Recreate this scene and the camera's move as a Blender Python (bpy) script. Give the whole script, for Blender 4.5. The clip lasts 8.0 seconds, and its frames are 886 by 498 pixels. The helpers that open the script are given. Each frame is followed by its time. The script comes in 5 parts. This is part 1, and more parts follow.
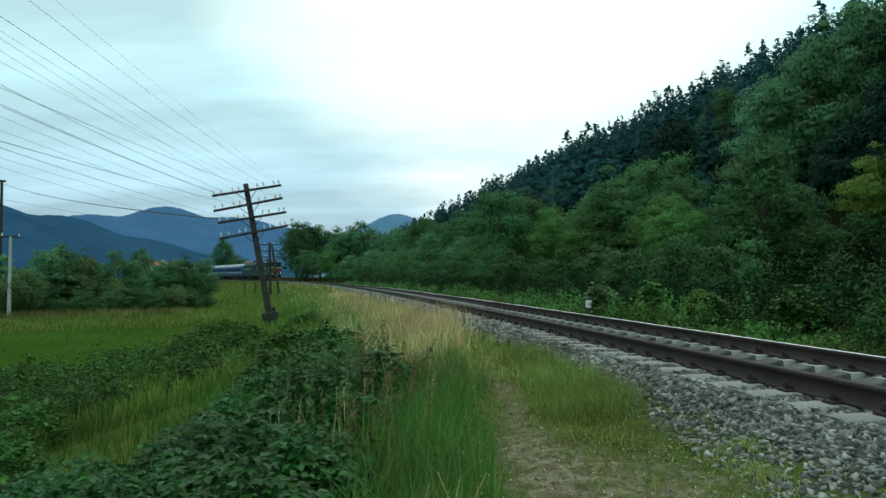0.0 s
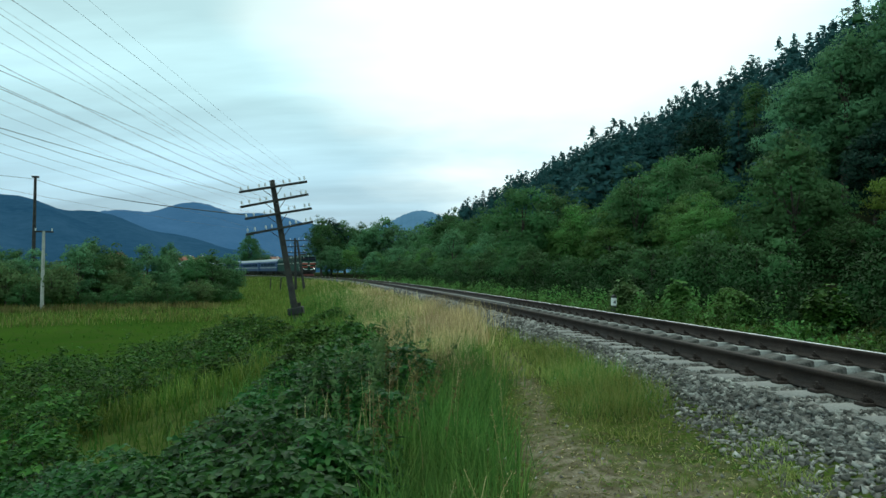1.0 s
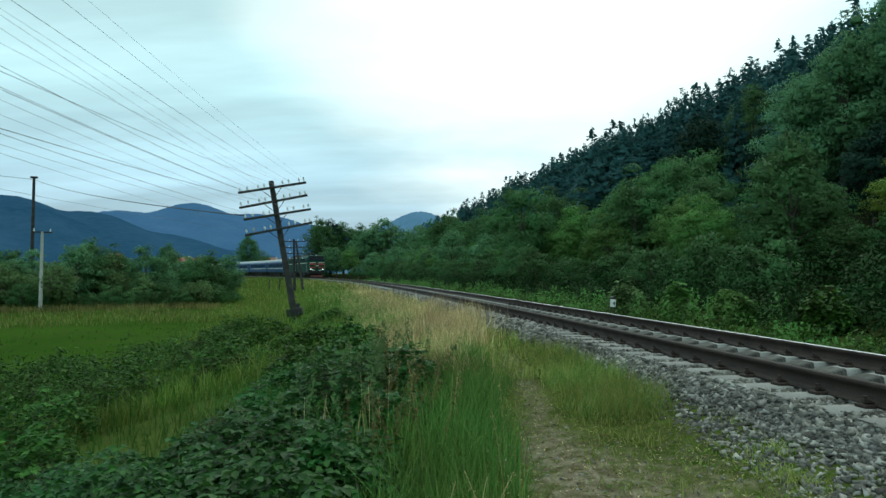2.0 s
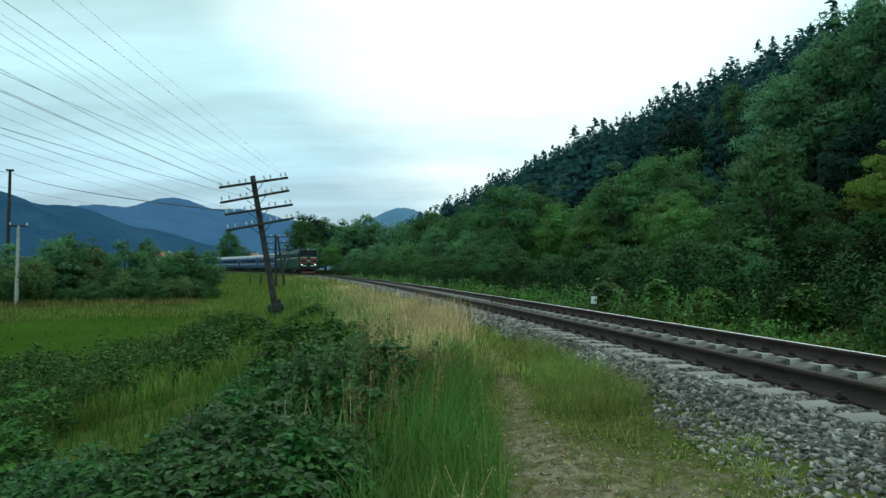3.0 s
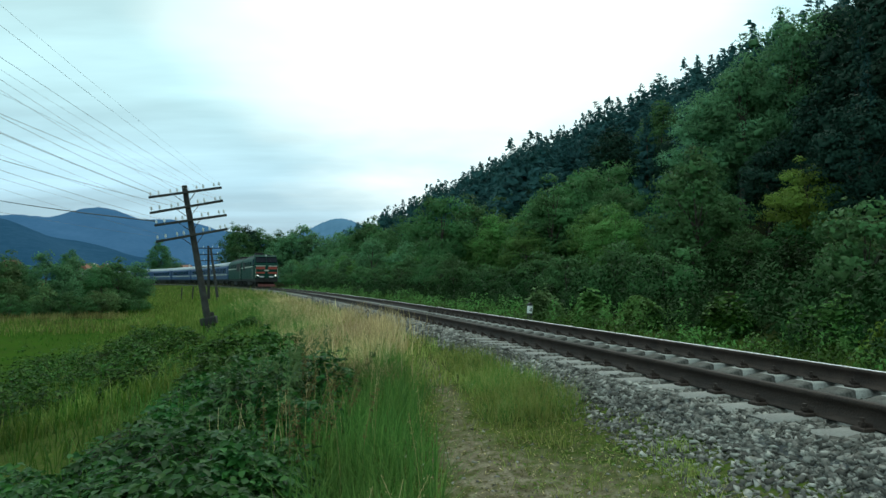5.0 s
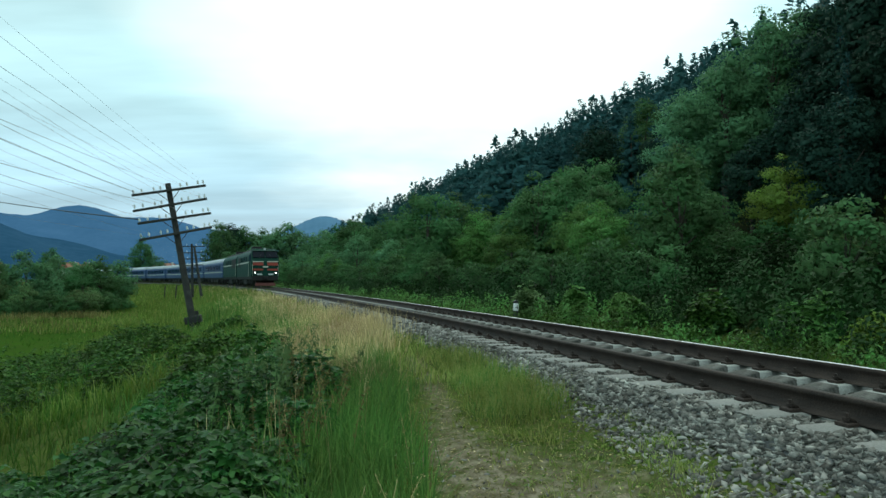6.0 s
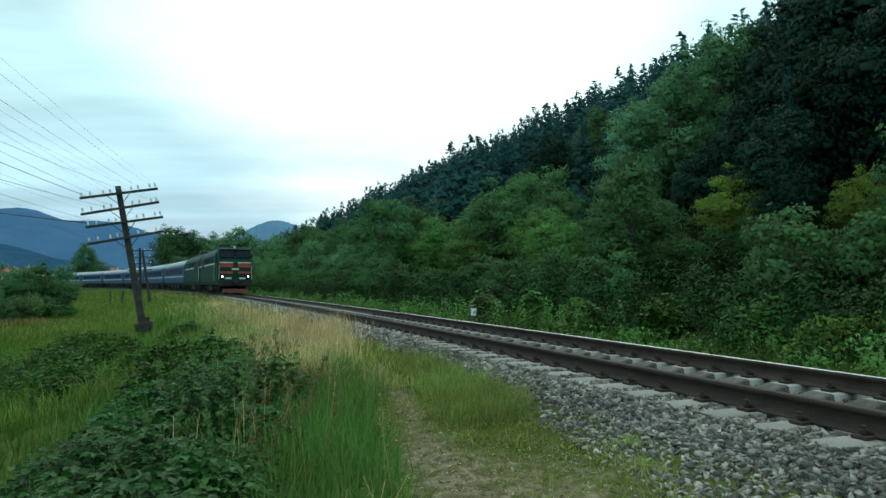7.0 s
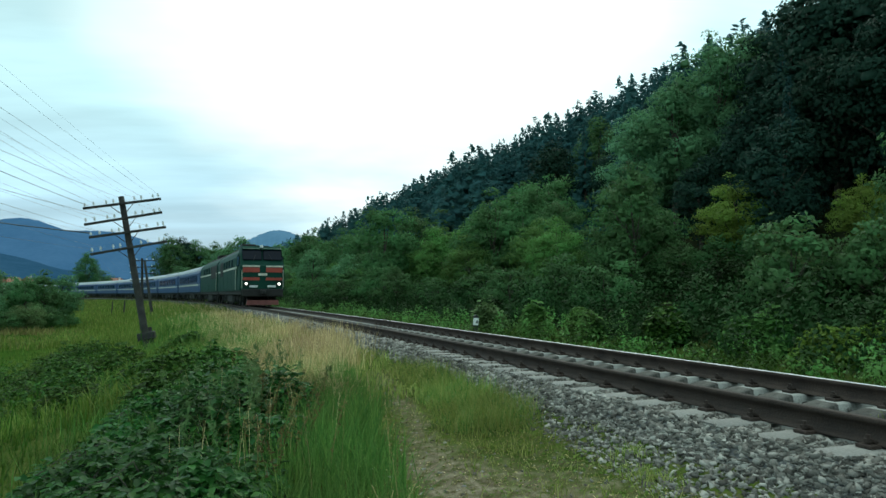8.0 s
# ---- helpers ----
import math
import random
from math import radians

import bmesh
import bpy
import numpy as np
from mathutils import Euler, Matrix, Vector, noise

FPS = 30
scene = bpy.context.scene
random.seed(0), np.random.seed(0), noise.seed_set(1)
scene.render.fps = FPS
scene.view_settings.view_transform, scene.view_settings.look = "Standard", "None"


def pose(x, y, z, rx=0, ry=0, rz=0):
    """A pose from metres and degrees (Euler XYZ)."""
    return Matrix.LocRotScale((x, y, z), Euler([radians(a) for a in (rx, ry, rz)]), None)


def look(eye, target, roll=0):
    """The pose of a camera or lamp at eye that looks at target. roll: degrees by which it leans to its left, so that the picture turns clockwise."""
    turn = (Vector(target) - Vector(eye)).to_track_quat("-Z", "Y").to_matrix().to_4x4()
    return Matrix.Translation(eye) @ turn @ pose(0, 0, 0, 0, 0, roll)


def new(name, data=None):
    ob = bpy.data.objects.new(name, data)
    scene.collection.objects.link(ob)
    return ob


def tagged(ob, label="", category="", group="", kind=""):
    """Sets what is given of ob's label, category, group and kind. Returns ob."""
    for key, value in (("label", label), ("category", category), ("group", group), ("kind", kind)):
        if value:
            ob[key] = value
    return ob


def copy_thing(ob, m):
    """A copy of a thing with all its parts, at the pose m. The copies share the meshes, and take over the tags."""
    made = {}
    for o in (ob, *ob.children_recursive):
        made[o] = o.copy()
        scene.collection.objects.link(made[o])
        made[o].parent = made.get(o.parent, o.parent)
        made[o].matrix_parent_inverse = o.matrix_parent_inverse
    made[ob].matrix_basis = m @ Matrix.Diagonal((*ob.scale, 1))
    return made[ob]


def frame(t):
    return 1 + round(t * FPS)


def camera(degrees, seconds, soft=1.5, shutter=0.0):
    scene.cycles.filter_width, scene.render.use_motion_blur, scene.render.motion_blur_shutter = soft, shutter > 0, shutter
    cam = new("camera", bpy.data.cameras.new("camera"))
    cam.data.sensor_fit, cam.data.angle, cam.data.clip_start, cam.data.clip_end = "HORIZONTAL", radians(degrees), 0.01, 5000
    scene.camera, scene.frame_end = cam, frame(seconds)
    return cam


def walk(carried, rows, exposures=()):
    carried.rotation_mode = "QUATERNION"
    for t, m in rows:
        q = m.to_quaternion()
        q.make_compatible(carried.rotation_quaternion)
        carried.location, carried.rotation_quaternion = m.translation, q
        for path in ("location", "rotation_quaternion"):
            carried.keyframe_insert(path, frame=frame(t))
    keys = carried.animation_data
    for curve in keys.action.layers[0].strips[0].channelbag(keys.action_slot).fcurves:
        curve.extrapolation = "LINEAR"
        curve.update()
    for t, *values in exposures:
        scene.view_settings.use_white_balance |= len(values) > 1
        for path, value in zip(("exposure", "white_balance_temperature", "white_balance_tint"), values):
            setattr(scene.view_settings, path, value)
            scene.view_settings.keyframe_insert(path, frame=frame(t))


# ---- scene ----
cam = camera(66.0, 8.0, soft=1.5)
walk(cam, [
    (0, pose(0, -0, 0.87, 92.277, 0.119, 0)),
    (0.5, pose(-0.007, 0.003, 0.87, 92.338, -0.115, 0.885)),
    (1, pose(-0.015, -0.005, 0.874, 91.986, -0.242, 2.002)),
    (2.3, pose(-0.028, 0.013, 0.871, 92.092, -0.416, 1.803)),
    (2.5, pose(-0.031, 0.002, 0.869, 91.675, -0.799, 1.782)),
    (3, pose(-0.019, -0.004, 0.87, 91.794, -0.584, 0.427)),
    (3.5, pose(-0.013, -0.008, 0.872, 92.266, -0.155, -0.903)),
    (4, pose(-0.006, -0.068, 0.868, 92.647, -0.158, -2.264)),
    (4.5, pose(0.005, -0.049, 0.866, 92.746, -0.309, -3.543)),
    (5.8, pose(-0.039, -0.055, 0.875, 92.628, 0, -5.909)),
    (6, pose(-0.046, -0.056, 0.877, 92.536, -0.021, -6.002)),
    (6.5, pose(-0.153, -0.103, 0.881, 93.007, 0.182, -7.493)),
    (7, pose(-0.203, -0.12, 0.88, 92.965, -0.002, -9.875)),
    (7.5, pose(-0.215, -0.133, 0.883, 93.186, -0.012, -10.868)),
    (8, pose(-0.237, -0.151, 0.882, 93.766, 0.072, -9.75))], [(0, -0.03, 6500, 3), (4.5, 0, 6500, 3), (8, 0.09, 6500, 3)])

# ---- world, sun ----
SUN_EL, SUN_AZ = 52, 20


def build_world():
    w = bpy.data.worlds.new("overcast_sky")
    scene.world = w
    w.use_nodes = True
    nt = w.node_tree
    nt.nodes.clear()
    N, L = nt.nodes.new, nt.links.new
    out, bg = N("ShaderNodeOutputWorld"), N("ShaderNodeBackground")
    sky = N("ShaderNodeTexSky")
    sky.sky_type, sky.sun_disc = "NISHITA", False
    sky.sun_elevation, sky.sun_rotation = radians(SUN_EL), radians(SUN_AZ)
    tc = N("ShaderNodeTexCoord")
    sep = N("ShaderNodeSeparateXYZ")
    L(tc.outputs["Generated"], sep.inputs[0])
    # cloud deck: directions projected on a level plane
    add = N("ShaderNodeMath")
    add.operation, add.inputs[1].default_value = "ADD", 0.16
    L(sep.outputs["Z"], add.inputs[0])
    flat = N("ShaderNodeVectorMath")
    flat.operation = "DIVIDE"
    L(tc.outputs["Generated"], flat.inputs[0])
    comb = N("ShaderNodeCombineXYZ")
    for i in range(2):
        L(add.outputs[0], comb.inputs[i])
    comb.inputs[2].default_value = 1.0
    L(comb.outputs[0], flat.inputs[1])
    big = N("ShaderNodeTexNoise")
    big.inputs["Scale"].default_value, big.inputs["Detail"].default_value = 0.75, 5
    big.inputs["Roughness"].default_value = 0.5
    L(flat.outputs[0], big.inputs["Vector"])
    streak = N("ShaderNodeMapping")
    streak.inputs["Scale"].default_value = (0.45, 1.7, 1)
    streak.inputs["Location"].default_value = (3.1, 1.3, 0)
    L(flat.outputs[0], streak.inputs["Vector"])
    fine = N("ShaderNodeTexNoise")
    fine.inputs["Scale"].default_value, fine.inputs["Detail"].default_value = 1.6, 6
    L(streak.outputs[0], fine.inputs["Vector"])
    # height ramp: grey-blue haze low down, bright veil above
    ramp = N("ShaderNodeValToRGB")
    e = ramp.color_ramp.elements
    e[0].position, e[0].color = 0.0, (0.27, 0.43, 0.53, 1)
    e[1].position, e[1].color = 1.0, (0.90, 1.08, 1.06, 1)
    for p, c in ((0.06, (0.44, 0.62, 0.76, 1)), (0.13, (0.55, 0.82, 0.98, 1)), (0.24, (0.66, 0.98, 1.07, 1)), (0.42, (0.74, 1.06, 1.11, 1))):
        k = e.new(p)
        k.color = c
    L(sep.outputs["Z"], ramp.inputs[0])
    mr = N("ShaderNodeMapRange")
    mr.inputs["From Min"].default_value, mr.inputs["From Max"].default_value = 0.35, 0.68
    mr.inputs["To Min"].default_value, mr.inputs["To Max"].default_value = 0.80, 1.14
    L(fine.outputs["Fac"], mr.inputs["Value"])
    mul = N("ShaderNodeMix")
    mul.data_type, mul.blend_type = "RGBA", "MULTIPLY"
    mul.inputs["Factor"].default_value = 1.0
    L(ramp.outputs[0], mul.inputs["A"])
    L(mr.outputs[0], mul.inputs["B"])
    # thin bright break in the deck towards the sun
    dot = N("ShaderNodeVectorMath")
    dot.operation = "DOT_PRODUCT"
    a, el = radians(6), radians(24)
    dot.inputs[1].default_value = (math.sin(a) * math.cos(el), math.cos(a) * math.cos(el), math.sin(el))
    L(tc.outputs["Generated"], dot.inputs[0])
    m2 = N("ShaderNodeMath")
    m2.operation = "MULTIPLY_ADD"
    m2.inputs[1].default_value, m2.inputs[2].default_value = 0.16, -0.08
    L(big.outputs["Fac"], m2.inputs[0])
    m3 = N("ShaderNodeMath")
    m3.operation = "ADD"
    L(dot.outputs["Value"], m3.inputs[0])
    L(m2.outputs[0], m3.inputs[1])
    br = N("ShaderNodeMapRange")
    br.interpolation_type = "SMOOTHSTEP"
    br.inputs["From Min"].default_value, br.inputs["From Max"].default_value = 0.91, 1.0
    L(m3.outputs[0], br.inputs["Value"])
    mix = N("ShaderNodeMix")
    mix.data_type = "RGBA"
    mix.inputs["B"].default_value = (1.22, 1.32, 1.28, 1)
    L(br.outputs[0], mix.inputs["Factor"])
    L(mul.outputs["Result"], mix.inputs["A"])
    # a little of the clear sky's colour shows through the cloud
    both = N("ShaderNodeMix")
    both.data_type, both.blend_type = "RGBA", "ADD"
    both.inputs["Factor"].default_value = 0.012
    L(mix.outputs["Result"], both.inputs["A"])
    L(sky.outputs[0], both.inputs["B"])
    L(both.outputs["Result"], bg.inputs["Color"])
    bg.inputs["Strength"].default_value = 0.92
    L(bg.outputs[0], out.inputs[0])
    s = bpy.data.lights.new("sun", "SUN")
    s.energy, s.angle, s.color = 0.5, radians(40), (1.0, 0.97, 0.92)
    lamp = new("sun", s)
    az, el = radians(SUN_AZ), radians(SUN_EL)
    d = Vector((math.sin(az) * math.cos(el), math.cos(az) * math.cos(el), math.sin(el)))
    lamp.matrix_world = look(d * 200, (0, 0, 0))


build_world()

# ---- materials ----


def nodes(name):
    m = bpy.data.materials.new(name)
    m.use_nodes = True
    nt = m.node_tree
    return m, nt, nt.nodes["Principled BSDF"], nt.nodes.new, nt.links.new


def surface(name, dark, light, scale=3.0, rough=0.8, metal=0.0, bump=0.3, fine=40.0, vary=0.15, spec=0.4, emit=None):
    """Two-scale noise between two colours, varied from object to object, with a fine relief."""
    m, nt, b, N, L = nodes(name)
    tc = N("ShaderNodeTexCoord")
    n1, n2 = N("ShaderNodeTexNoise"), N("ShaderNodeTexNoise")
    n1.inputs["Scale"].default_value, n2.inputs["Scale"].default_value = scale, fine
    n1.inputs["Detail"].default_value = n2.inputs["Detail"].default_value = 6
    for n in (n1, n2):
        L(tc.outputs["Object"], n.inputs["Vector"])
    s = N("ShaderNodeMath")
    s.operation, s.inputs[1].default_value = "MULTIPLY_ADD", 0.45
    L(n2.outputs["Fac"], s.inputs[0])
    h = N("ShaderNodeMath")
    h.operation, h.inputs[1].default_value = "MULTIPLY", 0.55
    L(n1.outputs["Fac"], h.inputs[0])
    L(h.outputs[0], s.inputs[2])
    r = N("ShaderNodeMapRange")
    r.inputs["From Min"].default_value, r.inputs["From Max"].default_value = 0.36, 0.64
    L(s.outputs[0], r.inputs["Value"])
    c = N("ShaderNodeMix")
    c.data_type = "RGBA"
    c.inputs["A"].default_value, c.inputs["B"].default_value = (*dark, 1), (*light, 1)
    L(r.outputs[0], c.inputs["Factor"])
    oi, hs = N("ShaderNodeObjectInfo"), N("ShaderNodeHueSaturation")
    v = N("ShaderNodeMapRange")
    v.inputs["To Min"].default_value, v.inputs["To Max"].default_value = 1 - vary, 1 + vary
    L(oi.outputs["Random"], v.inputs["Value"])
    L(v.outputs[0], hs.inputs["Value"])
    L(c.outputs["Result"], hs.inputs["Color"])
    L(hs.outputs[0], b.inputs["Base Color"])
    b.inputs["Metallic"].default_value = metal
    b.inputs["Specular IOR Level"].default_value = spec
    rr = N("ShaderNodeMapRange")
    rr.inputs["To Min"].default_value, rr.inputs["To Max"].default_value = max(rough - 0.12, 0.05), min(rough + 0.1, 1)
    L(n2.outputs["Fac"], rr.inputs["Value"])
    L(rr.outputs[0], b.inputs["Roughness"])
    if bump:
        bp = N("ShaderNodeBump")
        bp.inputs["Strength"].default_value, bp.inputs["Distance"].default_value = bump, 0.02
        L(n2.outputs["Fac"], bp.inputs["Height"])
        L(bp.outputs[0], b.inputs["Normal"])
    if emit:
        b.inputs["Emission Color"].default_value, b.inputs["Emission Strength"].default_value = (*emit[:3], 1), emit[3]
    return m


def foliage(name, dark, mid, light, thin=0.3, rough=0.6, spec=0.12, hue=0.025, mottle=1.0):
    """Leaves or blades: each its own tint, each plant a little different, light coming through."""
    m, nt, b, N, L = nodes(name)
    geo, oi = N("ShaderNodeNewGeometry"), N("ShaderNodeObjectInfo")
    ramp = N("ShaderNodeValToRGB")
    e = ramp.color_ramp.elements
    dark, light = ([m0 + (c0 - m0) * mottle for c0, m0 in zip(c, mid)] for c in (dark, light))
    e[0].color, e[1].color = (*dark, 1), (*light, 1)
    k = e.new(0.55)
    k.color = (*mid, 1)
    L(geo.outputs["Random Per Island"], ramp.inputs[0])
    hs = N("ShaderNodeHueSaturation")
    v, hu = N("ShaderNodeMapRange"), N("ShaderNodeMapRange")
    v.inputs["To Min"].default_value, v.inputs["To Max"].default_value = 0.62, 1.4
    hu.inputs["To Min"].default_value, hu.inputs["To Max"].default_value = 0.5 - hue, 0.5 + hue
    tc, ns = N("ShaderNodeTexCoord"), N("ShaderNodeTexNoise")
    ns.inputs["Scale"].default_value, ns.inputs["Detail"].default_value = 0.6, 5
    L(tc.outputs["Object"], ns.inputs["Vector"])
    av = N("ShaderNodeMath")
    av.operation = "MULTIPLY_ADD"
    av.inputs[1].default_value = 0.5
    L(oi.outputs["Random"], av.inputs[0])
    hf = N("ShaderNodeMapRange")
    hf.inputs["From Min"].default_value, hf.inputs["From Max"].default_value = 0.34, 0.66
    hf.inputs["To Min"].default_value, hf.inputs["To Max"].default_value = -0.08, 0.58
    hf.clamp = False
    L(ns.outputs["Fac"], hf.inputs["Value"])
    L(hf.outputs[0], av.inputs[2])
    L(av.outputs[0], v.inputs["Value"])
    L(av.outputs[0], hu.inputs["Value"])
    L(v.outputs[0], hs.inputs["Value"])
    L(hu.outputs[0], hs.inputs["Hue"])
    L(ramp.outputs[0], hs.inputs["Color"])
    L(hs.outputs[0], b.inputs["Base Color"])
    b.inputs["Roughness"].default_value, b.inputs["Specular IOR Level"].default_value = rough, spec
    tr, mx = N("ShaderNodeBsdfTranslucent"), N("ShaderNodeMixShader")
    L(hs.outputs[0], tr.inputs["Color"])
    mx.inputs[0].default_value = thin
    L(b.outputs[0], mx.inputs[1])
    L(tr.outputs[0], mx.inputs[2])
    L(mx.outputs[0], nt.nodes["Material Output"].inputs[0])
    return m


def ground_material():
    """Turf, bare trodden soil and field, mixed by what grows there (the mesh's own masks)."""
    m, nt, b, N, L = nodes("turf_and_soil")
    tc = N("ShaderNodeTexCoord")

    def noisy(scale, detail=6):
        n = N("ShaderNodeTexNoise")
        n.inputs["Scale"].default_value, n.inputs["Detail"].default_value = scale, detail
        L(tc.outputs["Object"], n.inputs["Vector"])
        return n.outputs["Fac"]

    def mixed(fac, a, c):
        k = N("ShaderNodeMix")
        k.data_type = "RGBA"
        for s, x in (("A", a), ("B", c)):
            if isinstance(x, tuple):
                k.inputs[s].default_value = (*x, 1)
            else:
                L(x, k.inputs[s])
        L(fac, k.inputs["Factor"])
        return k.outputs["Result"]

    def stretched(v, lo, hi):
        k = N("ShaderNodeMapRange")
        k.inputs["From Min"].default_value, k.inputs["From Max"].default_value = lo, hi
        L(v, k.inputs["Value"])
        return k.outputs[0]

    turf = mixed(stretched(noisy(1.3), 0.35, 0.65), (0.034, 0.066, 0.010), (0.085, 0.122, 0.024))
    turf = mixed(stretched(noisy(22), 0.45, 0.75), turf, (0.13, 0.12, 0.055))
    soil = mixed(stretched(noisy(6), 0.35, 0.65), (0.13, 0.108, 0.068), (0.29, 0.25, 0.175))
    soil = mixed(stretched(noisy(60), 0.5, 0.7), soil, (0.09, 0.075, 0.05))
    soil = mixed(stretched(noisy(11), 0.52, 0.66), soil, (0.085, 0.095, 0.032))
    field = mixed(stretched(noisy(0.12), 0.35, 0.65), (0.030, 0.078, 0.009), (0.050, 0.106, 0.013))
    field = mixed(stretched(noisy(2.5), 0.4, 0.75), field, (0.052, 0.078, 0.02))

    def mask(name):
        a = N("ShaderNodeAttribute")
        a.attribute_name = name
        return a.outputs["Fac"]

    col = mixed(mask("field"), turf, field)
    s = N("ShaderNodeMath")
    s.operation = "MULTIPLY_ADD"
    s.inputs[1].default_value = 1.3
    L(noisy(7, 8), s.inputs[0])
    L(mask("soil"), s.inputs[2])
    col = mixed(stretched(s.outputs[0], 0.95, 1.45), col, soil)
    # wood floor near-black: the shade beneath the trees is put into its colour
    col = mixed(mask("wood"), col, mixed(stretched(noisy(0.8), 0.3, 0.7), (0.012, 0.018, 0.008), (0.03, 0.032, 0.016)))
    L(col, b.inputs["Base Color"])
    b.inputs["Roughness"].default_value, b.inputs["Specular IOR Level"].default_value = 1.0, 0.0
    bp = N("ShaderNodeBump")
    bp.inputs["Strength"].default_value, bp.inputs["Distance"].default_value = 0.6, 0.03
    L(noisy(35), bp.inputs["Height"])
    L(bp.outputs[0], b.inputs["Normal"])
    return m


def glass_material(name, tint, spec=0.5):
    m, nt, b, N, L = nodes(name)
    b.inputs["Base Color"].default_value = (*tint, 1)
    b.inputs["Roughness"].default_value, b.inputs["Specular IOR Level"].default_value = 0.12, spec
    return m


GROUND = ground_material()


def pieces(name, dark, mid, light, rough=0.9):
    """Loose stones: each its own tone, with grain and a rough skin."""
    m = foliage(name, dark, mid, light, thin=0.0, rough=rough, spec=0.15, hue=0.0)
    nt = m.node_tree
    N, L = nt.nodes.new, nt.links.new
    tc, n, bp = N("ShaderNodeTexCoord"), N("ShaderNodeTexNoise"), N("ShaderNodeBump")
    n.inputs["Scale"].default_value, n.inputs["Detail"].default_value = 70, 5
    L(tc.outputs["Object"], n.inputs["Vector"])
    bp.inputs["Strength"].default_value, bp.inputs["Distance"].default_value = 0.5, 0.01
    L(n.outputs["Fac"], bp.inputs["Height"])
    L(bp.outputs[0], nt.nodes["Principled BSDF"].inputs["Normal"])
    return m


STONES = pieces("loose_stones", (0.060, 0.056, 0.049), (0.165, 0.158, 0.141), (0.40, 0.387, 0.348))
OILY_STONES = pieces("oil_stained_stones", (0.022, 0.020, 0.018), (0.055, 0.052, 0.048), (0.14, 0.135, 0.125))
# bed kept dark, carrying the shade of the gaps between stones in its colour
BALLAST = surface("ballast_bed", (0.05, 0.053, 0.055), (0.15, 0.155, 0.155), 9.0, 0.95, bump=1.0, fine=28, vary=0, spec=0.1)
CONCRETE = surface("sleeper_concrete", (0.22, 0.22, 0.205), (0.40, 0.40, 0.375), 2.5, 0.9, bump=0.5, fine=45, vary=0.1, spec=0.12)
STAINED_CONCRETE = surface("oil_stained_concrete", (0.045, 0.043, 0.039), (0.15, 0.145, 0.132), 7.0, 0.9, bump=0.4, fine=45, vary=0.25, spec=0.1)
RUST = surface("rusty_steel", (0.022, 0.015, 0.012), (0.062, 0.042, 0.033), 4.0, 0.75, 0.2, bump=0.4, fine=60, vary=0.15)
POLISHED = surface("worn_rail_head", (0.66, 0.68, 0.70), (0.84, 0.86, 0.88), 2.0, 0.5, 0.9, bump=0.05, vary=0)
OLD_WOOD = surface("weathered_tarred_wood", (0.016, 0.017, 0.017), (0.058, 0.057, 0.052), 3.0, 0.85, bump=0.6, fine=30, vary=0.1)
PALE_CONCRETE = surface("pale_concrete", (0.36, 0.36, 0.33), (0.55, 0.55, 0.51), 1.5, 0.9, vary=0.05)
PORCELAIN = surface("white_porcelain", (0.62, 0.64, 0.63), (0.80, 0.81, 0.80), 8, 0.25, bump=0, vary=0.05)
WIRE = surface("dull_wire", (0.14, 0.147, 0.155), (0.26, 0.267, 0.275), 1, 0.6, 0.4, bump=0, vary=0.2)
WHITE_PAINT = surface("white_paint", (0.68, 0.69, 0.68), (0.84, 0.85, 0.84), 6, 0.6, vary=0)
BLACK_PAINT = surface("black_paint", (0.012, 0.012, 0.013), (0.035, 0.035, 0.036), 6, 0.6, vary=0)
BARK = surface("bark", (0.035, 0.030, 0.024), (0.12, 0.10, 0.08), 5, 0.95, bump=0.9, fine=18)
LEAF_EDGE = foliage("broadleaf", (0.046, 0.1121, 0.045), (0.0759, 0.1794, 0.0625), (0.1242, 0.2572, 0.09), thin=0.4, mottle=0.25)
LEAF_PALE = foliage("pale_broadleaf", (0.0679, 0.1576, 0.0418), (0.1097, 0.2365, 0.0601), (0.1777, 0.3275, 0.0914), thin=0.4, mottle=0.25)
LEAF_YELLOW = foliage("yellowing_leaf", (0.09504, 0.1677, 0.02964), (0.1642, 0.2571, 0.0456), (0.2419, 0.3354, 0.0684), thin=0.4, mottle=0.25)
LEAF_WILLOW = foliage("grey_willow_leaf", (0.075, 0.143, 0.054), (0.125, 0.2145, 0.0792), (0.2, 0.299, 0.12), thin=0.4, mottle=0.25)
# needle green pushed lighter and bluer, so the slope's haze is in the colour
NEEDLE = foliage("haze_tinted_needles", (0.025, 0.078, 0.0781), (0.0326, 0.096, 0.0918), (0.0538, 0.14, 0.1205), thin=0.25, spec=0.05, mottle=0.25)
BRAMBLE_LEAF = foliage("bramble_leaf", (0.0145, 0.0632, 0.0129), (0.0273, 0.1071, 0.0207), (0.0602, 0.1734, 0.0355), thin=0.28, rough=0.45, spec=0.16)
WEED_LEAF = foliage("weed_leaf", (0.018, 0.0599, 0.009), (0.0391, 0.1068, 0.0166), (0.0901, 0.1883, 0.0352), thin=0.2)
GRASS = foliage("green_grass", (0.051, 0.1277, 0.0256), (0.0948, 0.209, 0.0436), (0.1944, 0.3135, 0.0795), thin=0.48)
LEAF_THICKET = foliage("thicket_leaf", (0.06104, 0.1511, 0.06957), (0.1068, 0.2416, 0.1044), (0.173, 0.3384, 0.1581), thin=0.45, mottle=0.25)
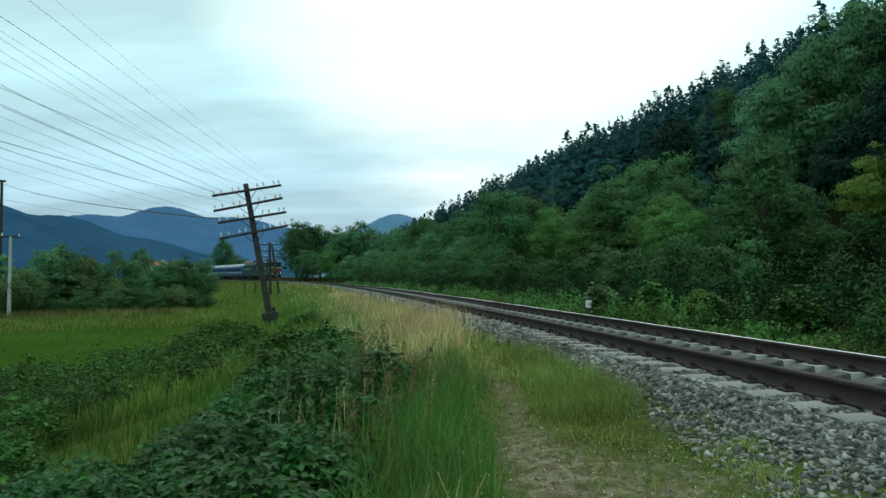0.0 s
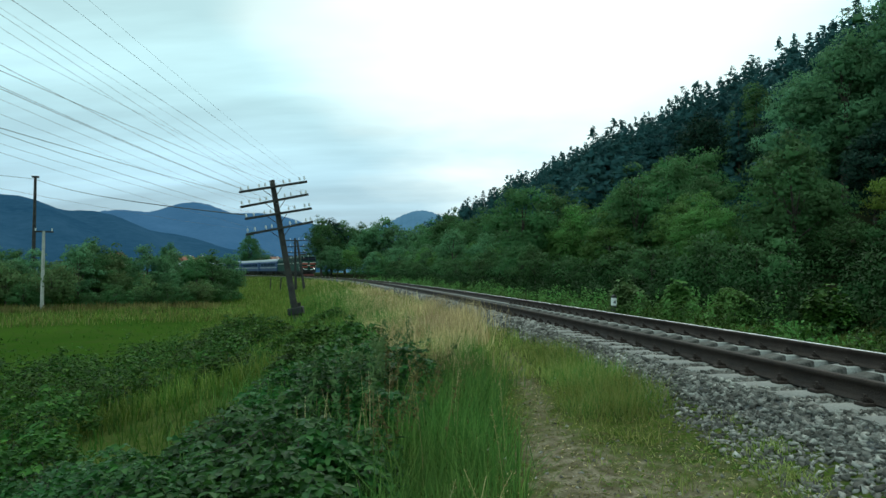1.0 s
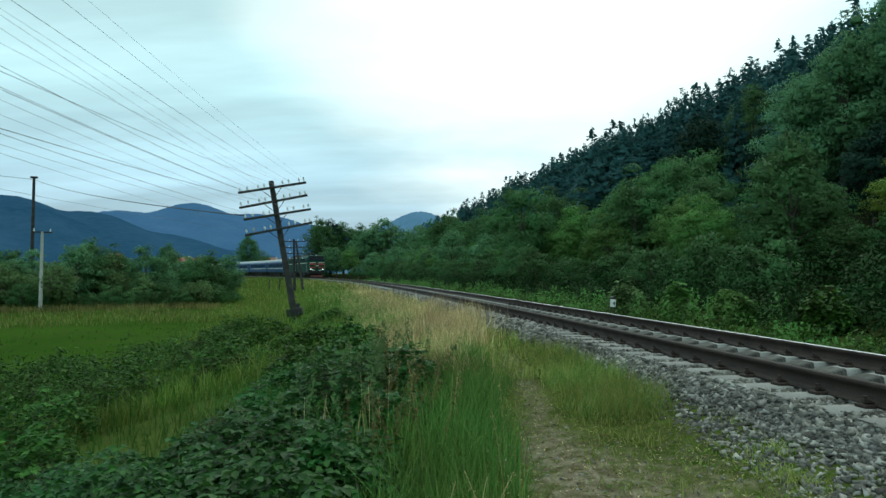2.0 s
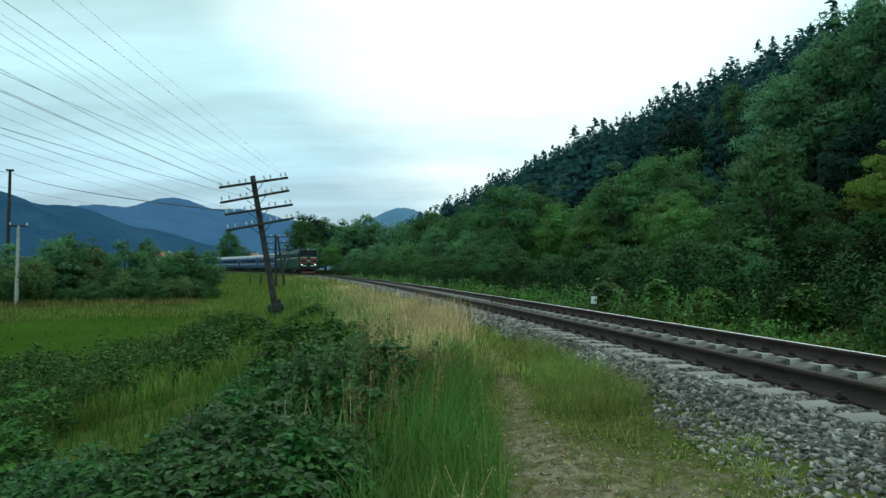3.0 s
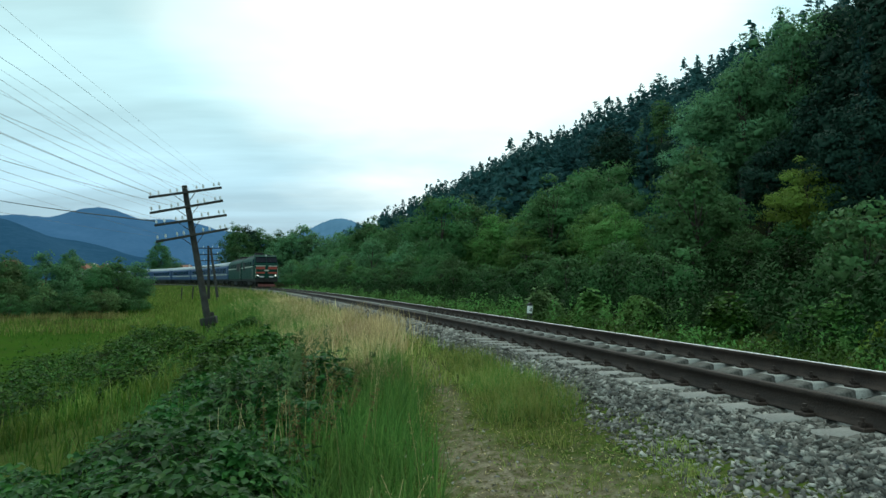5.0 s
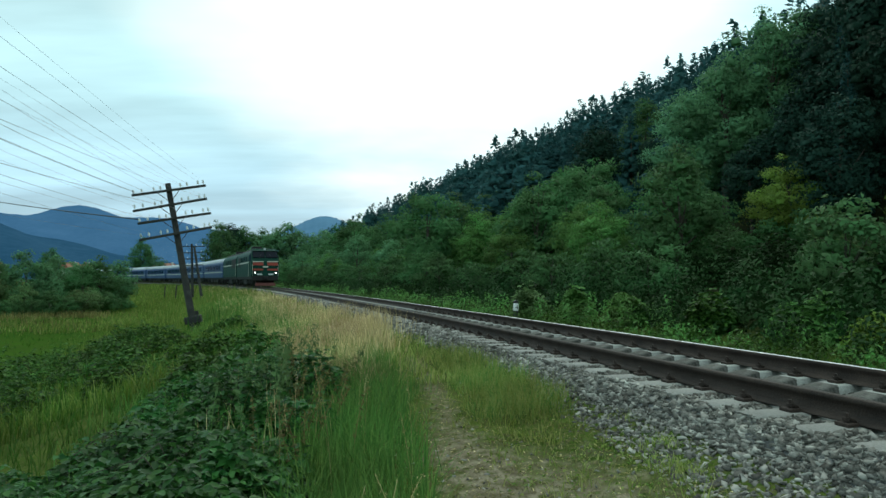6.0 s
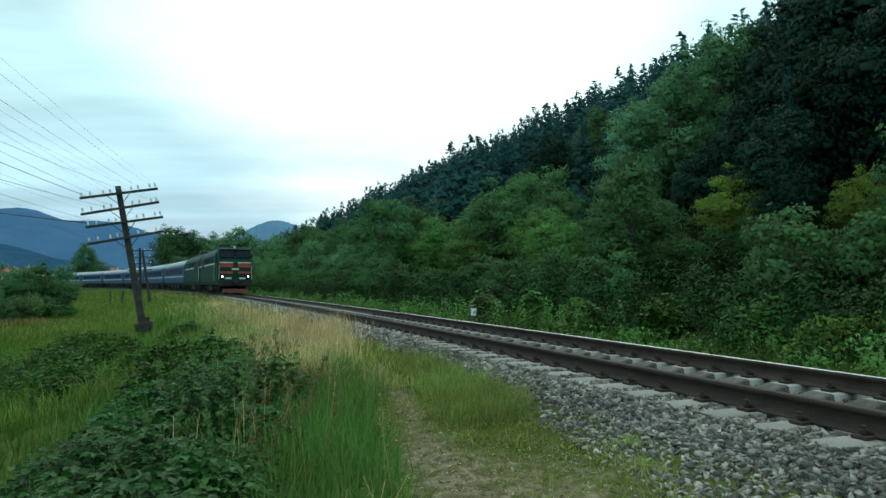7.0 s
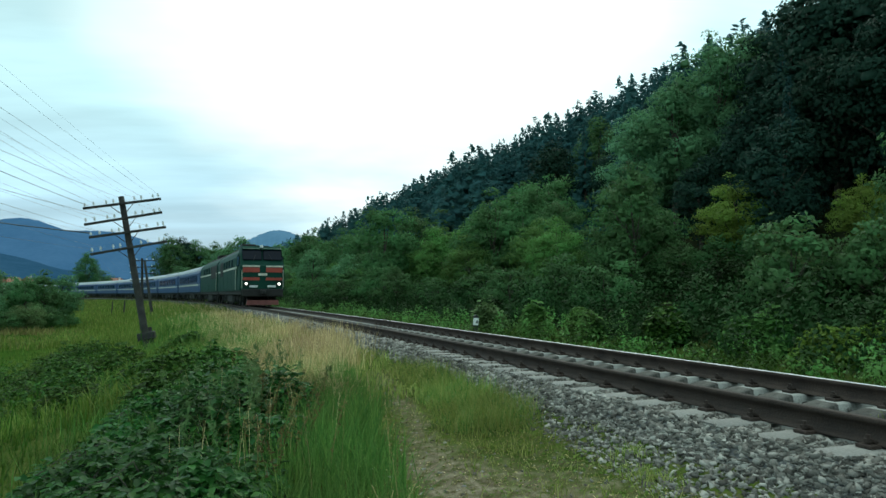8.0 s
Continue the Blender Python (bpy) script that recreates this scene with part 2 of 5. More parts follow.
DEAD_GRASS = foliage("dead_grass", (0.095, 0.085, 0.0315), (0.1805, 0.165, 0.0595), (0.285, 0.26, 0.105), thin=0.48)
FIELD_GRASS = foliage("field_grass", (0.0242, 0.0669, 0.0084), (0.0444, 0.1071, 0.014), (0.0808, 0.1473, 0.028), thin=0.48)
# undergrowth leaf darkened: shade along the wood's edge is put into its colour
LEAF_SHADE = foliage("shade_tinted_undergrowth", (0.010, 0.033, 0.010), (0.021, 0.058, 0.017), (0.042, 0.092, 0.026), thin=0.15, spec=0.05, mottle=0.25)
LEAF_HIGH = foliage("grey_green_broadleaf", (0.0725, 0.1764, 0.084), (0.1224, 0.2772, 0.1277), (0.1851, 0.378, 0.1764), thin=0.4, mottle=0.25)
# deep green by itself, darkened further with the shade of the slope's recesses
LEAF_DARK = foliage("shade_tinted_deep_green", (0.0094, 0.0293, 0.0212), (0.0156, 0.0437, 0.0285), (0.0287, 0.0655, 0.0398), thin=0.2, spec=0.05, mottle=0.25)
MEADOW = foliage("meadow_grass", (0.0715, 0.1409, 0.0187), (0.1342, 0.2199, 0.0358), (0.2583, 0.3045, 0.0852), thin=0.48)
VERGE_GRASS = foliage("yellowish_verge_grass", (0.138, 0.198, 0.0396), (0.2484, 0.3036, 0.0726), (0.4278, 0.4224, 0.1584), thin=0.48)
DRY_GRASS = foliage("dry_grass", (0.3201, 0.2561, 0.1004), (0.6114, 0.4851, 0.2384), (0.9024, 0.7412, 0.4265), thin=0.48)

# ---- the line of the track, the lie of the land ----
K = (5.143, -0.1712, -4.6e-4, -1.774e-6)
Y_BEND = 240.0


def line_x(y):
    """The track's centre line; rail heads lie at z = 0."""
    y = np.asarray(y, float)
    q = np.clip(y, -60, Y_BEND)
    at = K[0] + K[1] * q + K[2] * q**2 + K[3] * q**3
    slope = K[1] + 2 * K[2] * q + 3 * K[3] * q**2
    return at + slope * (y - q)


_ys = np.linspace(-120, 520, 6401)
_xs = line_x(_ys)
_s = np.concatenate([[0], np.cumsum(np.hypot(np.diff(_xs), np.diff(_ys)))])
_s -= np.interp(0, _ys, _s)


def on_track(s):
    """Place and heading (radians, 0 along +y) at s metres along the track."""
    y = float(np.interp(s, _s, _ys))
    x = float(line_x(y))
    dx = float(line_x(y + 0.05) - line_x(y - 0.05)) / 0.1
    return x, y, math.atan2(-dx, 1.0)


def beside(s, u, z=0.0):
    x, y, a = on_track(s)
    return Vector((x + u * math.cos(a), y + u * math.sin(a), z))


def step(x, a, b):
    t = np.clip((np.asarray(x, float) - a) / (b - a), 0, 1)
    return t * t * (3 - 2 * t)


def across(x, y):
    """Signed distance from the track's centre line."""
    y = np.asarray(y, float)
    slope = (line_x(y + 0.5) - line_x(y - 0.5))
    return (x - line_x(y)) / np.sqrt(1 + slope**2)


def waves(x, y, size, k=0.0):
    return (np.sin(x / size + 1.3 + k) * np.cos(y / size * 1.17 + 0.4 * k) + 0.5 * np.sin(x / size * 2.3 + y / size * 1.9 + k)) / 1.5


def land(x, y):
    """Height of the ground."""
    x, y = np.asarray(x, float), np.asarray(y, float)
    u = across(x, y)
    z = np.interp(u, [-16, -12.5, -7.4, -5.4, -4.4, -2.6, -1.95, -1.68, -1.5, 1.5, 1.68, 1.95, 2.6, 5.0, 7.0, 14.0], [-3.0, -2.9, -1.45, -0.80, -0.68, -0.58, -0.50, -0.365, -0.45, -0.45, -0.40, -0.52, -0.60, -0.75, -0.6, 0.2])
    e = (x + 0.2 * y - 5) / 1.02
    hill = 0.10 * np.maximum(e - 12, 0) + 0.40 * np.maximum(e - 24, 0)
    hill = np.where(hill > 46, 46 + 8 * np.tanh((hill - 46) / 8), hill) - 0.15 * np.maximum(e - 200, 0)
    hill = np.maximum(hill, 0) * (1 - step(y, 300, 430)) * step(y, -420, -250)
    z = z + hill + 0.05 * waves(x, y, 1.7) * step(np.abs(u), 2.6, 5) + 0.25 * waves(x, y, 11, 2) * step(np.abs(u), 9, 20)
    return z


def path_x(y):
    """Middle of the trodden path."""
    y = np.asarray(y, float)
    return 0.78 + 0.06 * np.sin(y / 1.3) - 0.03 * np.maximum(y - 8.5, 0) - 0.17 * np.minimum(y, 0)


# ---- building helpers ----


def mesh_from(name, verts, faces, material, smooth=False, normals=None):
    """A mesh from arrays; all faces have the same number of corners. Normals are per vertex."""
    verts, faces = np.asarray(verts, np.float32), np.asarray(faces, np.int32)
    me = bpy.data.meshes.new(name)
    n, k = faces.shape
    me.vertices.add(len(verts))
    me.vertices.foreach_set("co", verts.ravel())
    me.loops.add(n * k)
    me.loops.foreach_set("vertex_index", faces.ravel())
    me.polygons.add(n)
    me.polygons.foreach_set("loop_start", np.arange(0, n * k, k, dtype=np.int32))
    if smooth:
        me.polygons.foreach_set("use_smooth", np.ones(n, bool))
    me.materials.append(material)
    me.update(calc_edges=True)
    if normals is not None:
        me.polygons.foreach_set("use_smooth", np.ones(n, bool))
        me.normals_split_custom_set_from_vertices(np.asarray(normals, np.float32).tolist())
    return me


def part(name, data, material=None, parent=None, label=""):
    """Links a bmesh or a mesh as one object under a thing or a part."""
    if isinstance(data, bmesh.types.BMesh):
        me = bpy.data.meshes.new(name)
        bmesh.ops.recalc_face_normals(data, faces=data.faces)
        data.to_mesh(me)
        data.free()
        me.materials.append(material)
        data = me
    ob = new(name, data)
    ob.parent = parent
    if label:
        ob["label"] = label
    return ob


def add_box(bm, size, m=None, bevel=0.0):
    m = m or Matrix()
    r = bmesh.ops.create_cube(bm, size=1, matrix=m @ Matrix.Diagonal((*size, 1)))
    if bevel:
        edges = list({e for v in r["verts"] for e in v.link_edges})
        bmesh.ops.bevel(bm, geom=edges, offset=bevel, segments=1, affect="EDGES")


def add_tube(bm, a, b, r1, r2=None, sides=10):
    a, b = Vector(a), Vector(b)
    d = b - a
    m = Matrix.Translation((a + b) / 2) @ d.to_track_quat("Z", "Y").to_matrix().to_4x4()
    bmesh.ops.create_cone(bm, cap_ends=True, segments=sides, radius1=r1, radius2=r1 if r2 is None else r2, depth=d.length, matrix=m)


def box(size, m=None, bevel=0.0):
    bm = bmesh.new()
    add_box(bm, size, m, bevel)
    return bm


def tube(a, b, r1, r2=None, sides=10):
    bm = bmesh.new()
    add_tube(bm, a, b, r1, r2, sides)
    return bm


def prism(outline, length, axis_pose=None):
    """An outline of (x, z) points drawn out along y, centred."""
    bm = bmesh.new()
    rings = [[bm.verts.new((x, y, z)) for x, z in outline] for y in (-length / 2, length / 2)]
    n = len(outline)
    for i in range(n):
        bm.faces.new((rings[0][i], rings[0][(i + 1) % n], rings[1][(i + 1) % n], rings[1][i]))
    bm.faces.new(rings[0])
    bm.faces.new(rings[1][::-1])
    if axis_pose:
        bmesh.ops.transform(bm, matrix=axis_pose, verts=bm.verts)
    return bm


def thing(name, m, label, category, group=""):
    ob = new(name)
    ob.matrix_basis = m
    ob.empty_display_size = 0.2
    return tagged(ob, label, category, group)


# ---- ground ----


def build_ground():
    us = np.concatenate([-np.geomspace(2600, 40, 26), np.linspace(-38, -10, 20), np.linspace(-9, -3.2, 24), np.linspace(-3, 3, 61), np.linspace(3.2, 9, 24), np.linspace(10, 40, 22), np.geomspace(43, 2600, 38)])
    ys = np.concatenate([-np.geomspace(900, 22, 14), np.linspace(-20, 30, 126), np.linspace(31, 130, 90), np.linspace(132, 460, 90), np.geomspace(480, 4600, 24)])
    U, Y = np.meshgrid(us, ys)
    X = line_x(np.clip(Y, -60, 300)) + U
    Z = land(X, Y)
    u = across(X, Y)
    V = np.stack([X, Y, Z], -1).reshape(-1, 3)
    n, m = U.shape
    i = (np.arange(n - 1)[:, None] * m + np.arange(m - 1)).ravel()
    F = np.stack([i, i + 1, i + 1 + m, i + m], 1)
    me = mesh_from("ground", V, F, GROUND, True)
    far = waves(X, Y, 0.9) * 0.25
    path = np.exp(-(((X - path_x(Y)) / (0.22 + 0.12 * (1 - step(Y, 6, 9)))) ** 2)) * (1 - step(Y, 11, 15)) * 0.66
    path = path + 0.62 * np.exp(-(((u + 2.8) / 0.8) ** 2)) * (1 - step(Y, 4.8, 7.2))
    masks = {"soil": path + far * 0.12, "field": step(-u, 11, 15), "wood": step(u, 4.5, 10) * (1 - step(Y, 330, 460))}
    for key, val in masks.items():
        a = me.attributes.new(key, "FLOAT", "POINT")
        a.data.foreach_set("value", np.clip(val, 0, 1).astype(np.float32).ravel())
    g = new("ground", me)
    tagged(g, "grassy embankment, trodden path, level green field and wooded slope", "ground", kind="structure")
    return g


GROUND_OB = build_ground()


def mountain(label, dist, ridge, base, colours, seed):
    """A long far ridge, given by (azimuth, elevation) in degrees, with wooded flanks; its colours hold the haze."""
    rng = np.random.default_rng(seed)
    na, nd = 110, 24
    a, el = np.array(ridge, float).T
    az = np.linspace(a[0], a[-1], na)
    prof = 0.9 + dist * np.tan(np.radians(np.interp(az, a, el)))
    az = np.radians(az)
    prof = np.convolve(np.pad(prof, 5, "edge"), np.ones(11) / 11, "valid")
    prof = prof * (1 + 0.004 * rng.standard_normal(na))
    V = []
    for j in range(nd):
        f = j / (nd - 1)
        r = dist * (0.55 + 0.6 * f)
        up = np.sin(min(f / 0.75, 1) * math.pi / 2) ** 1.2 if f <= 0.75 else math.cos((f - 0.75) / 0.25 * 1.3)
        z = base + (prof - base) * up
        z = z + 0.05 * (prof - base) * np.sin(az * 60 + f * 9) * f * (1 - f) * 3
        V.append(np.stack([np.sin(az) * r, np.cos(az) * r, z], -1))
    V = np.array(V).reshape(-1, 3)
    i = (np.arange(nd - 1)[:, None] * na + np.arange(na - 1)).ravel()
    me = mesh_from("mountain", V, np.stack([i, i + 1, i + 1 + na, i + na], 1), surface("haze_tinted_woods", *colours, 0.012, 1.0, bump=0, fine=0.09, vary=0, spec=0.0), True)
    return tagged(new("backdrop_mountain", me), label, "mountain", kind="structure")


# the blue of distance is painted: haze goes into each ridge's base colours
mountain("wooded mountain ridge under low cloud, tinted blue for haze", 2400, [(-37, 3.2), (-32, 3.9), (-28.1, 4.25), (-26.4, 4.5), (-24.3, 4.88), (-22.9, 5.15), (-21.3, 5.08), (-19.2, 4.85), (-18, 4.6), (-15.5, 4.3), (-12.5, 4.05), (-9, 2.8), (-6, 0.5)], -60, ((0.052, 0.125, 0.235), (0.070, 0.150, 0.270)), 1)
mountain("dark wooded hill across the valley, tinted blue-green for haze", 1500, [(-62, 6.6), (-45, 5.9), (-36, 5.2), (-33.1, 4.92), (-31.2, 4.6), (-29.2, 4.3), (-27.1, 3.8), (-24.9, 3.15), (-22.7, 2.55), (-20.3, 2.05), (-16, 1.3), (-11, 0.2)], -40, ((0.020, 0.064, 0.120), (0.036, 0.090, 0.156)), 2)
mountain("small rounded hill beyond the woods, tinted blue for haze", 2000, [(-11, 1.5), (-8.5, 3.4), (-6.3, 4.3), (-5.3, 4.65), (-3.65, 4.92), (-2.3, 4.7), (-1.0, 4.3), (1.5, 3.2), (4, 1)], -40, ((0.090, 0.185, 0.290), (0.112, 0.215, 0.325)), 3)

# ---- track ----
RAIL_OUTLINE = [(-0.075, -0.18), (0.075, -0.18), (0.075, -0.169), (0.018, -0.15), (0.009, -0.14), (0.009, -0.05), (0.036, -0.038), (0.036, -0.006), (0.028, 0), (-0.028, 0), (-0.036, -0.006), (-0.036, -0.038), (-0.009, -0.05), (-0.009, -0.14), (-0.018, -0.15), (-0.075, -0.169)]


def swept(outline, u0, s_values, close=True):
    V, n = [], len(outline)
    for s in s_values:
        x, y, a = on_track(s)
        for du, z in outline:
            V.append((x + (u0 + du) * math.cos(a), y + (u0 + du) * math.sin(a), z))
    F = [(i * n + j, i * n + (j + 1) % n, (i + 1) * n + (j + 1) % n, (i + 1) * n + j) for i in range(len(s_values) - 1) for j in range(n if close else n - 1)]
    return V, F


BED = [(-2.2, -0.70), (-1.85, -0.53), (-1.55, -0.28), (-1.35, -0.205), (-0.95, -0.208), (-0.7, -0.26), (-0.5, -0.31), (0.5, -0.31), (0.7, -0.26), (1.35, -0.225), (1.55, -0.28), (1.85, -0.53), (2.2, -0.70)]


def build_track():
    bed = swept(BED, 0, np.concatenate([np.arange(-60, 60, 0.5), np.arange(60, 420, 3)]), False)
    ballast = new("ballast", mesh_from("ballast", *bed, BALLAST, True))
    tagged(ballast, "bed of grey crushed stone under the railway track", "ballast", kind="structure")
    track = thing("railway_track", Matrix(), "single railway track with rusty rails on concrete sleepers", "railway track")
    s_rail = np.concatenate([np.arange(-60, 40, 1.0), np.arange(40, 420, 3.0)])
    for u in (-0.797, 0.797):
        V, F = swept(RAIL_OUTLINE, u, s_rail)
        me = mesh_from("rail", V, F, RUST)
        me.materials.append(POLISHED)
        idx = np.tile(((np.arange(len(RAIL_OUTLINE)) == 8) & (u > 0)).astype(np.int32), len(s_rail) - 1)
        me.polygons.foreach_set("material_index", idx)
        part("rail", me, None, track)
    # concrete sleepers, dipped between the rails
    prof = [(-1.35, 0.0), (-0.55, 0.0), (-0.35, -0.03), (0.35, -0.03), (0.55, 0.0), (1.35, 0.0)]
    V, F = [], []
    for x, top in prof:
        V += [(x, -0.16, -0.20), (x, -0.14, top - 0.014), (x, -0.122, top), (x, 0.122, top), (x, 0.14, top - 0.014), (x, 0.16, -0.20)]
    for i in range(5):
        for j in range(5):
            F.append((i * 6 + j, i * 6 + j + 1, i * 6 + j + 7, i * 6 + j + 6))
    F += [(0, 1, 4, 5), (1, 2, 3, 4), (30, 31, 34, 35), (31, 32, 33, 34)]
    sl = mesh_from("sleeper", V, F, CONCRETE)
    sl.materials.append(STAINED_CONCRETE)
    sl.polygons.foreach_set("material_index", np.array([1 if 5 <= i < 20 else 0 for i in range(len(F))], np.int32))
    # fastening: plate, bent clip, bolt with nut
    bm = bmesh.new()
    add_box(bm, (0.10, 0.14, 0.022), Matrix.Translation((0, 0, 0.011)), 0.004)
    add_box(bm, (0.075, 0.06, 0.02), Matrix.Translation((0.03, 0, 0.036)) @ Matrix.Rotation(radians(18), 4, "Y"), 0.004)
    add_tube(bm, (0, 0, 0.02), (0, 0, 0.075), 0.018, sides=6)
    add_tube(bm, (0, 0, 0.03), (0, 0, 0.052), 0.03, sides=6)
    bmesh.ops.recalc_face_normals(bm, faces=bm.faces)
    clip = bpy.data.meshes.new("fastening")
    bm.to_mesh(clip)
    bm.free()
    clip.materials.append(RUST)
    rng = random.Random(4)
    k, s, far = 0, -6.0, []
    while s < 300:
        x, y, a = on_track(s)
        m = pose(x, y, -0.185 + rng.uniform(-0.006, 0.006), 0, 0, math.degrees(a) + rng.uniform(-0.8, 0.8))
        if k < 290:
            o = part("sleeper", sl, None, track)
            o.matrix_basis = m
            if s < 24:
                for u, turn in ((-0.93, 0), (-0.665, 180), (0.665, 0), (0.93, 180)):
                    c = part("fastening", clip, None, o)
                    c.matrix_basis = pose(u, rng.uniform(-0.01, 0.01), 0.0, 0, 0, turn) @ Matrix.Diagonal((1.0, 0.9, 1.25, 1))
        else:
            far.append(m)
        k, s = k + 1, s + 0.543
    Vs = np.array([v for v in V])
    allV = np.concatenate([(np.c_[Vs, np.ones(len(Vs))] @ np.array(m).T)[:, :3] for m in far])
    allF = np.concatenate([np.array(F) + i * len(Vs) for i in range(len(far))])
    tagged(part("far_sleepers", mesh_from("far_sleepers", allV, allF, CONCRETE), None, track), kind="stuff")
    return track, ballast


TRACK, BALLAST_OB = build_track()


def marker_post():
    """Short white distance post with a black foot and a black 4 on its face."""
    p = beside(22.4, 3.35)
    m = pose(p.x + 0.38, p.y, float(land(p.x + 0.38, p.y)) - 0.11, 0, 2, 12)
    t = thing("distance_marker_post", m, "short white marker post with black foot and black figure", "marker post")
    part("foot", box((0.13, 0.14, 0.60), Matrix.Translation((0, 0, 0.28)), 0.01), BLACK_PAINT, t, "black-painted foot")
    part("shaft", box((0.14, 0.15, 0.25), Matrix.Translation((0, 0, 0.705)), 0.012), WHITE_PAINT, t)
    part("cap", prism([(-0.07, 0.83), (0.07, 0.83), (0.07, 0.89), (0.0, 0.94), (-0.07, 0.89)], 0.15), BLACK_PAINT, t)
    cu = bpy.data.curves.new("figure", "FONT")
    cu.body, cu.size, cu.extrude, cu.align_x = "4", 0.19, 0.003, "CENTER"
    cu.materials.append(BLACK_PAINT)
    f = part("figure", cu, None, t, "black figure four")
    f.matrix_basis = pose(0, -0.078, 0.63, 90, 0, 0)


marker_post()

# ---- plants ----


def leaf_cloud(rng, centres, outward, size, spread=0.9, slim=0.5):
    """Pointed, slightly folded leaves (four-cornered) at the centres, facing roughly outward; they shade as the mass they cover."""
    n = len(centres)
    outward = outward / (np.linalg.norm(outward, axis=1, keepdims=True) + 1e-9)
    nrm = outward + spread * rng.standard_normal((n, 3))
    nrm = np.where((nrm * outward).sum(1, keepdims=True) < 0, -nrm, nrm)
    nrm /= np.linalg.norm(nrm, axis=1, keepdims=True) + 1e-9
    t = np.cross(nrm, rng.standard_normal((n, 3)))
    t /= np.linalg.norm(t, axis=1, keepdims=True) + 1e-9
    b = np.cross(nrm, t)
    s = (size * rng.uniform(0.6, 1.35, n))[:, None]
    V = np.stack([centres - t * s * 0.5, centres + b * s * slim * 0.5 + nrm * s * 0.08, centres + t * s * 0.5 - nrm * s * 0.06, centres - b * s * slim * 0.5 + nrm * s * 0.08], 1)
    soft = outward + 0.2 * nrm
    soft /= np.linalg.norm(soft, axis=1, keepdims=True) + 1e-9
    return V.reshape(-1, 3), np.arange(4 * n, dtype=np.int32).reshape(n, 4)[:, ::-1], np.repeat(soft, 4, 0)


def joined(*clouds):
    """Several leaf clouds or inner masses as one."""
    V, F, S, o = [], [], [], 0
    for v, f, n in clouds:
        V.append(v)
        F.append(f + o)
        S.append(n)
        o += len(v)
    return np.concatenate(V), np.concatenate(F), np.concatenate(S)


def leaf_mesh(name, cloud, material):
    return mesh_from(name, cloud[0], cloud[1], material, True, cloud[2])


LUMP_DIRS = np.array([(x, y, z) for x in (-1, 1) for y in (-1, 1) for z in (-1, 1)], float) / math.sqrt(3)
LUMP_QUADS = np.array([(0, 1, 3, 2), (4, 6, 7, 5), (0, 4, 5, 1), (2, 3, 7, 6), (0, 2, 6, 4), (1, 5, 7, 3)], np.int32)


def lumps(rng, centres, radii, up=0.3):
    """The dense twiggy inside of each bough, hidden under the outer leaves."""
    n, m = len(centres), len(LUMP_DIRS)
    k = rng.uniform(0.6, 1.2, (n, m, 1))
    V = centres[:, None] + LUMP_DIRS[None] * radii[:, None] * k
    N = LUMP_DIRS[None] + np.array([0, 0, up]) + 0.25 * rng.standard_normal((n, m, 3))
    N /= np.linalg.norm(N, axis=2, keepdims=True)
    F = (np.arange(n)[:, None, None] * m + LUMP_QUADS[None]).reshape(-1, 4)
    return V.reshape(-1, 3), F, N.reshape(-1, 3)


def ball(rng, n):
    v = rng.standard_normal((n, 3))
    return v / np.linalg.norm(v, axis=1, keepdims=True)


def crown_points(rng, n, clumps, rx, rz, z0):
    """Leaves on many uneven flattened boughs within an egg-shaped crown."""
    c = ball(rng, clumps) * (rng.uniform(0.2, 1.0, clumps) ** 0.4)[:, None]
    narrow = 1 - 0.42 * np.clip(c[:, 2], 0, 1)
    reach = rng.uniform(0.78, 1.06, clumps)
    c = c * np.stack([rx * 0.84 * narrow * reach, rx * 0.84 * narrow * reach, rz * 0.88 * reach], 1)
    r = rx * rng.uniform(0.13, 0.36, clumps) * (1 - 0.3 * np.clip(c[:, 2] / rz, 0, 1))
    k = rng.choice(clumps, n, p=r**2 / (r**2).sum())
    d = ball(rng, n)
    d[:, 2] = np.where((d[:, 2] < 0) & (rng.uniform(0, 1, n) < 0.75), -d[:, 2], d[:, 2])
    p = c[k] + d * (r[k] * rng.uniform(0.72, 1.22, n))[:, None] * np.array([1, 1, 0.74])
    whole = c[k] / np.array([rx, rx, rz])
    p[:, 2] += z0
    tips = c + [0, 0, z0]
    core = lumps(rng, tips, r[:, None] * np.array([0.42, 0.42, 0.3]))
    return p, d + 0.55 * whole, tips, core


def trunk_mesh(rng, h, r, tips, forks=9):
    bm = bmesh.new()
    bend = [Vector((rng.uniform(-0.04, 0.04) * h * i / 4, rng.uniform(-0.04, 0.04) * h * i / 4, h * i / 4 - 0.3)) for i in range(5)]
    for i in range(4):
        add_tube(bm, bend[i], bend[i + 1], r * (1 - 0.22 * i), r * (1 - 0.22 * (i + 1)), 8)
    for t in tips[:forks]:
        z = min(max(t[2] * 0.62, 0.15 * h), 0.85 * h)
        f = z / h * 4
        i = min(int(f), 3)
        a = bend[i].lerp(bend[i + 1], f - i)
        add_tube(bm, a, t, r * 0.4, r * 0.08, 5)
    return bm


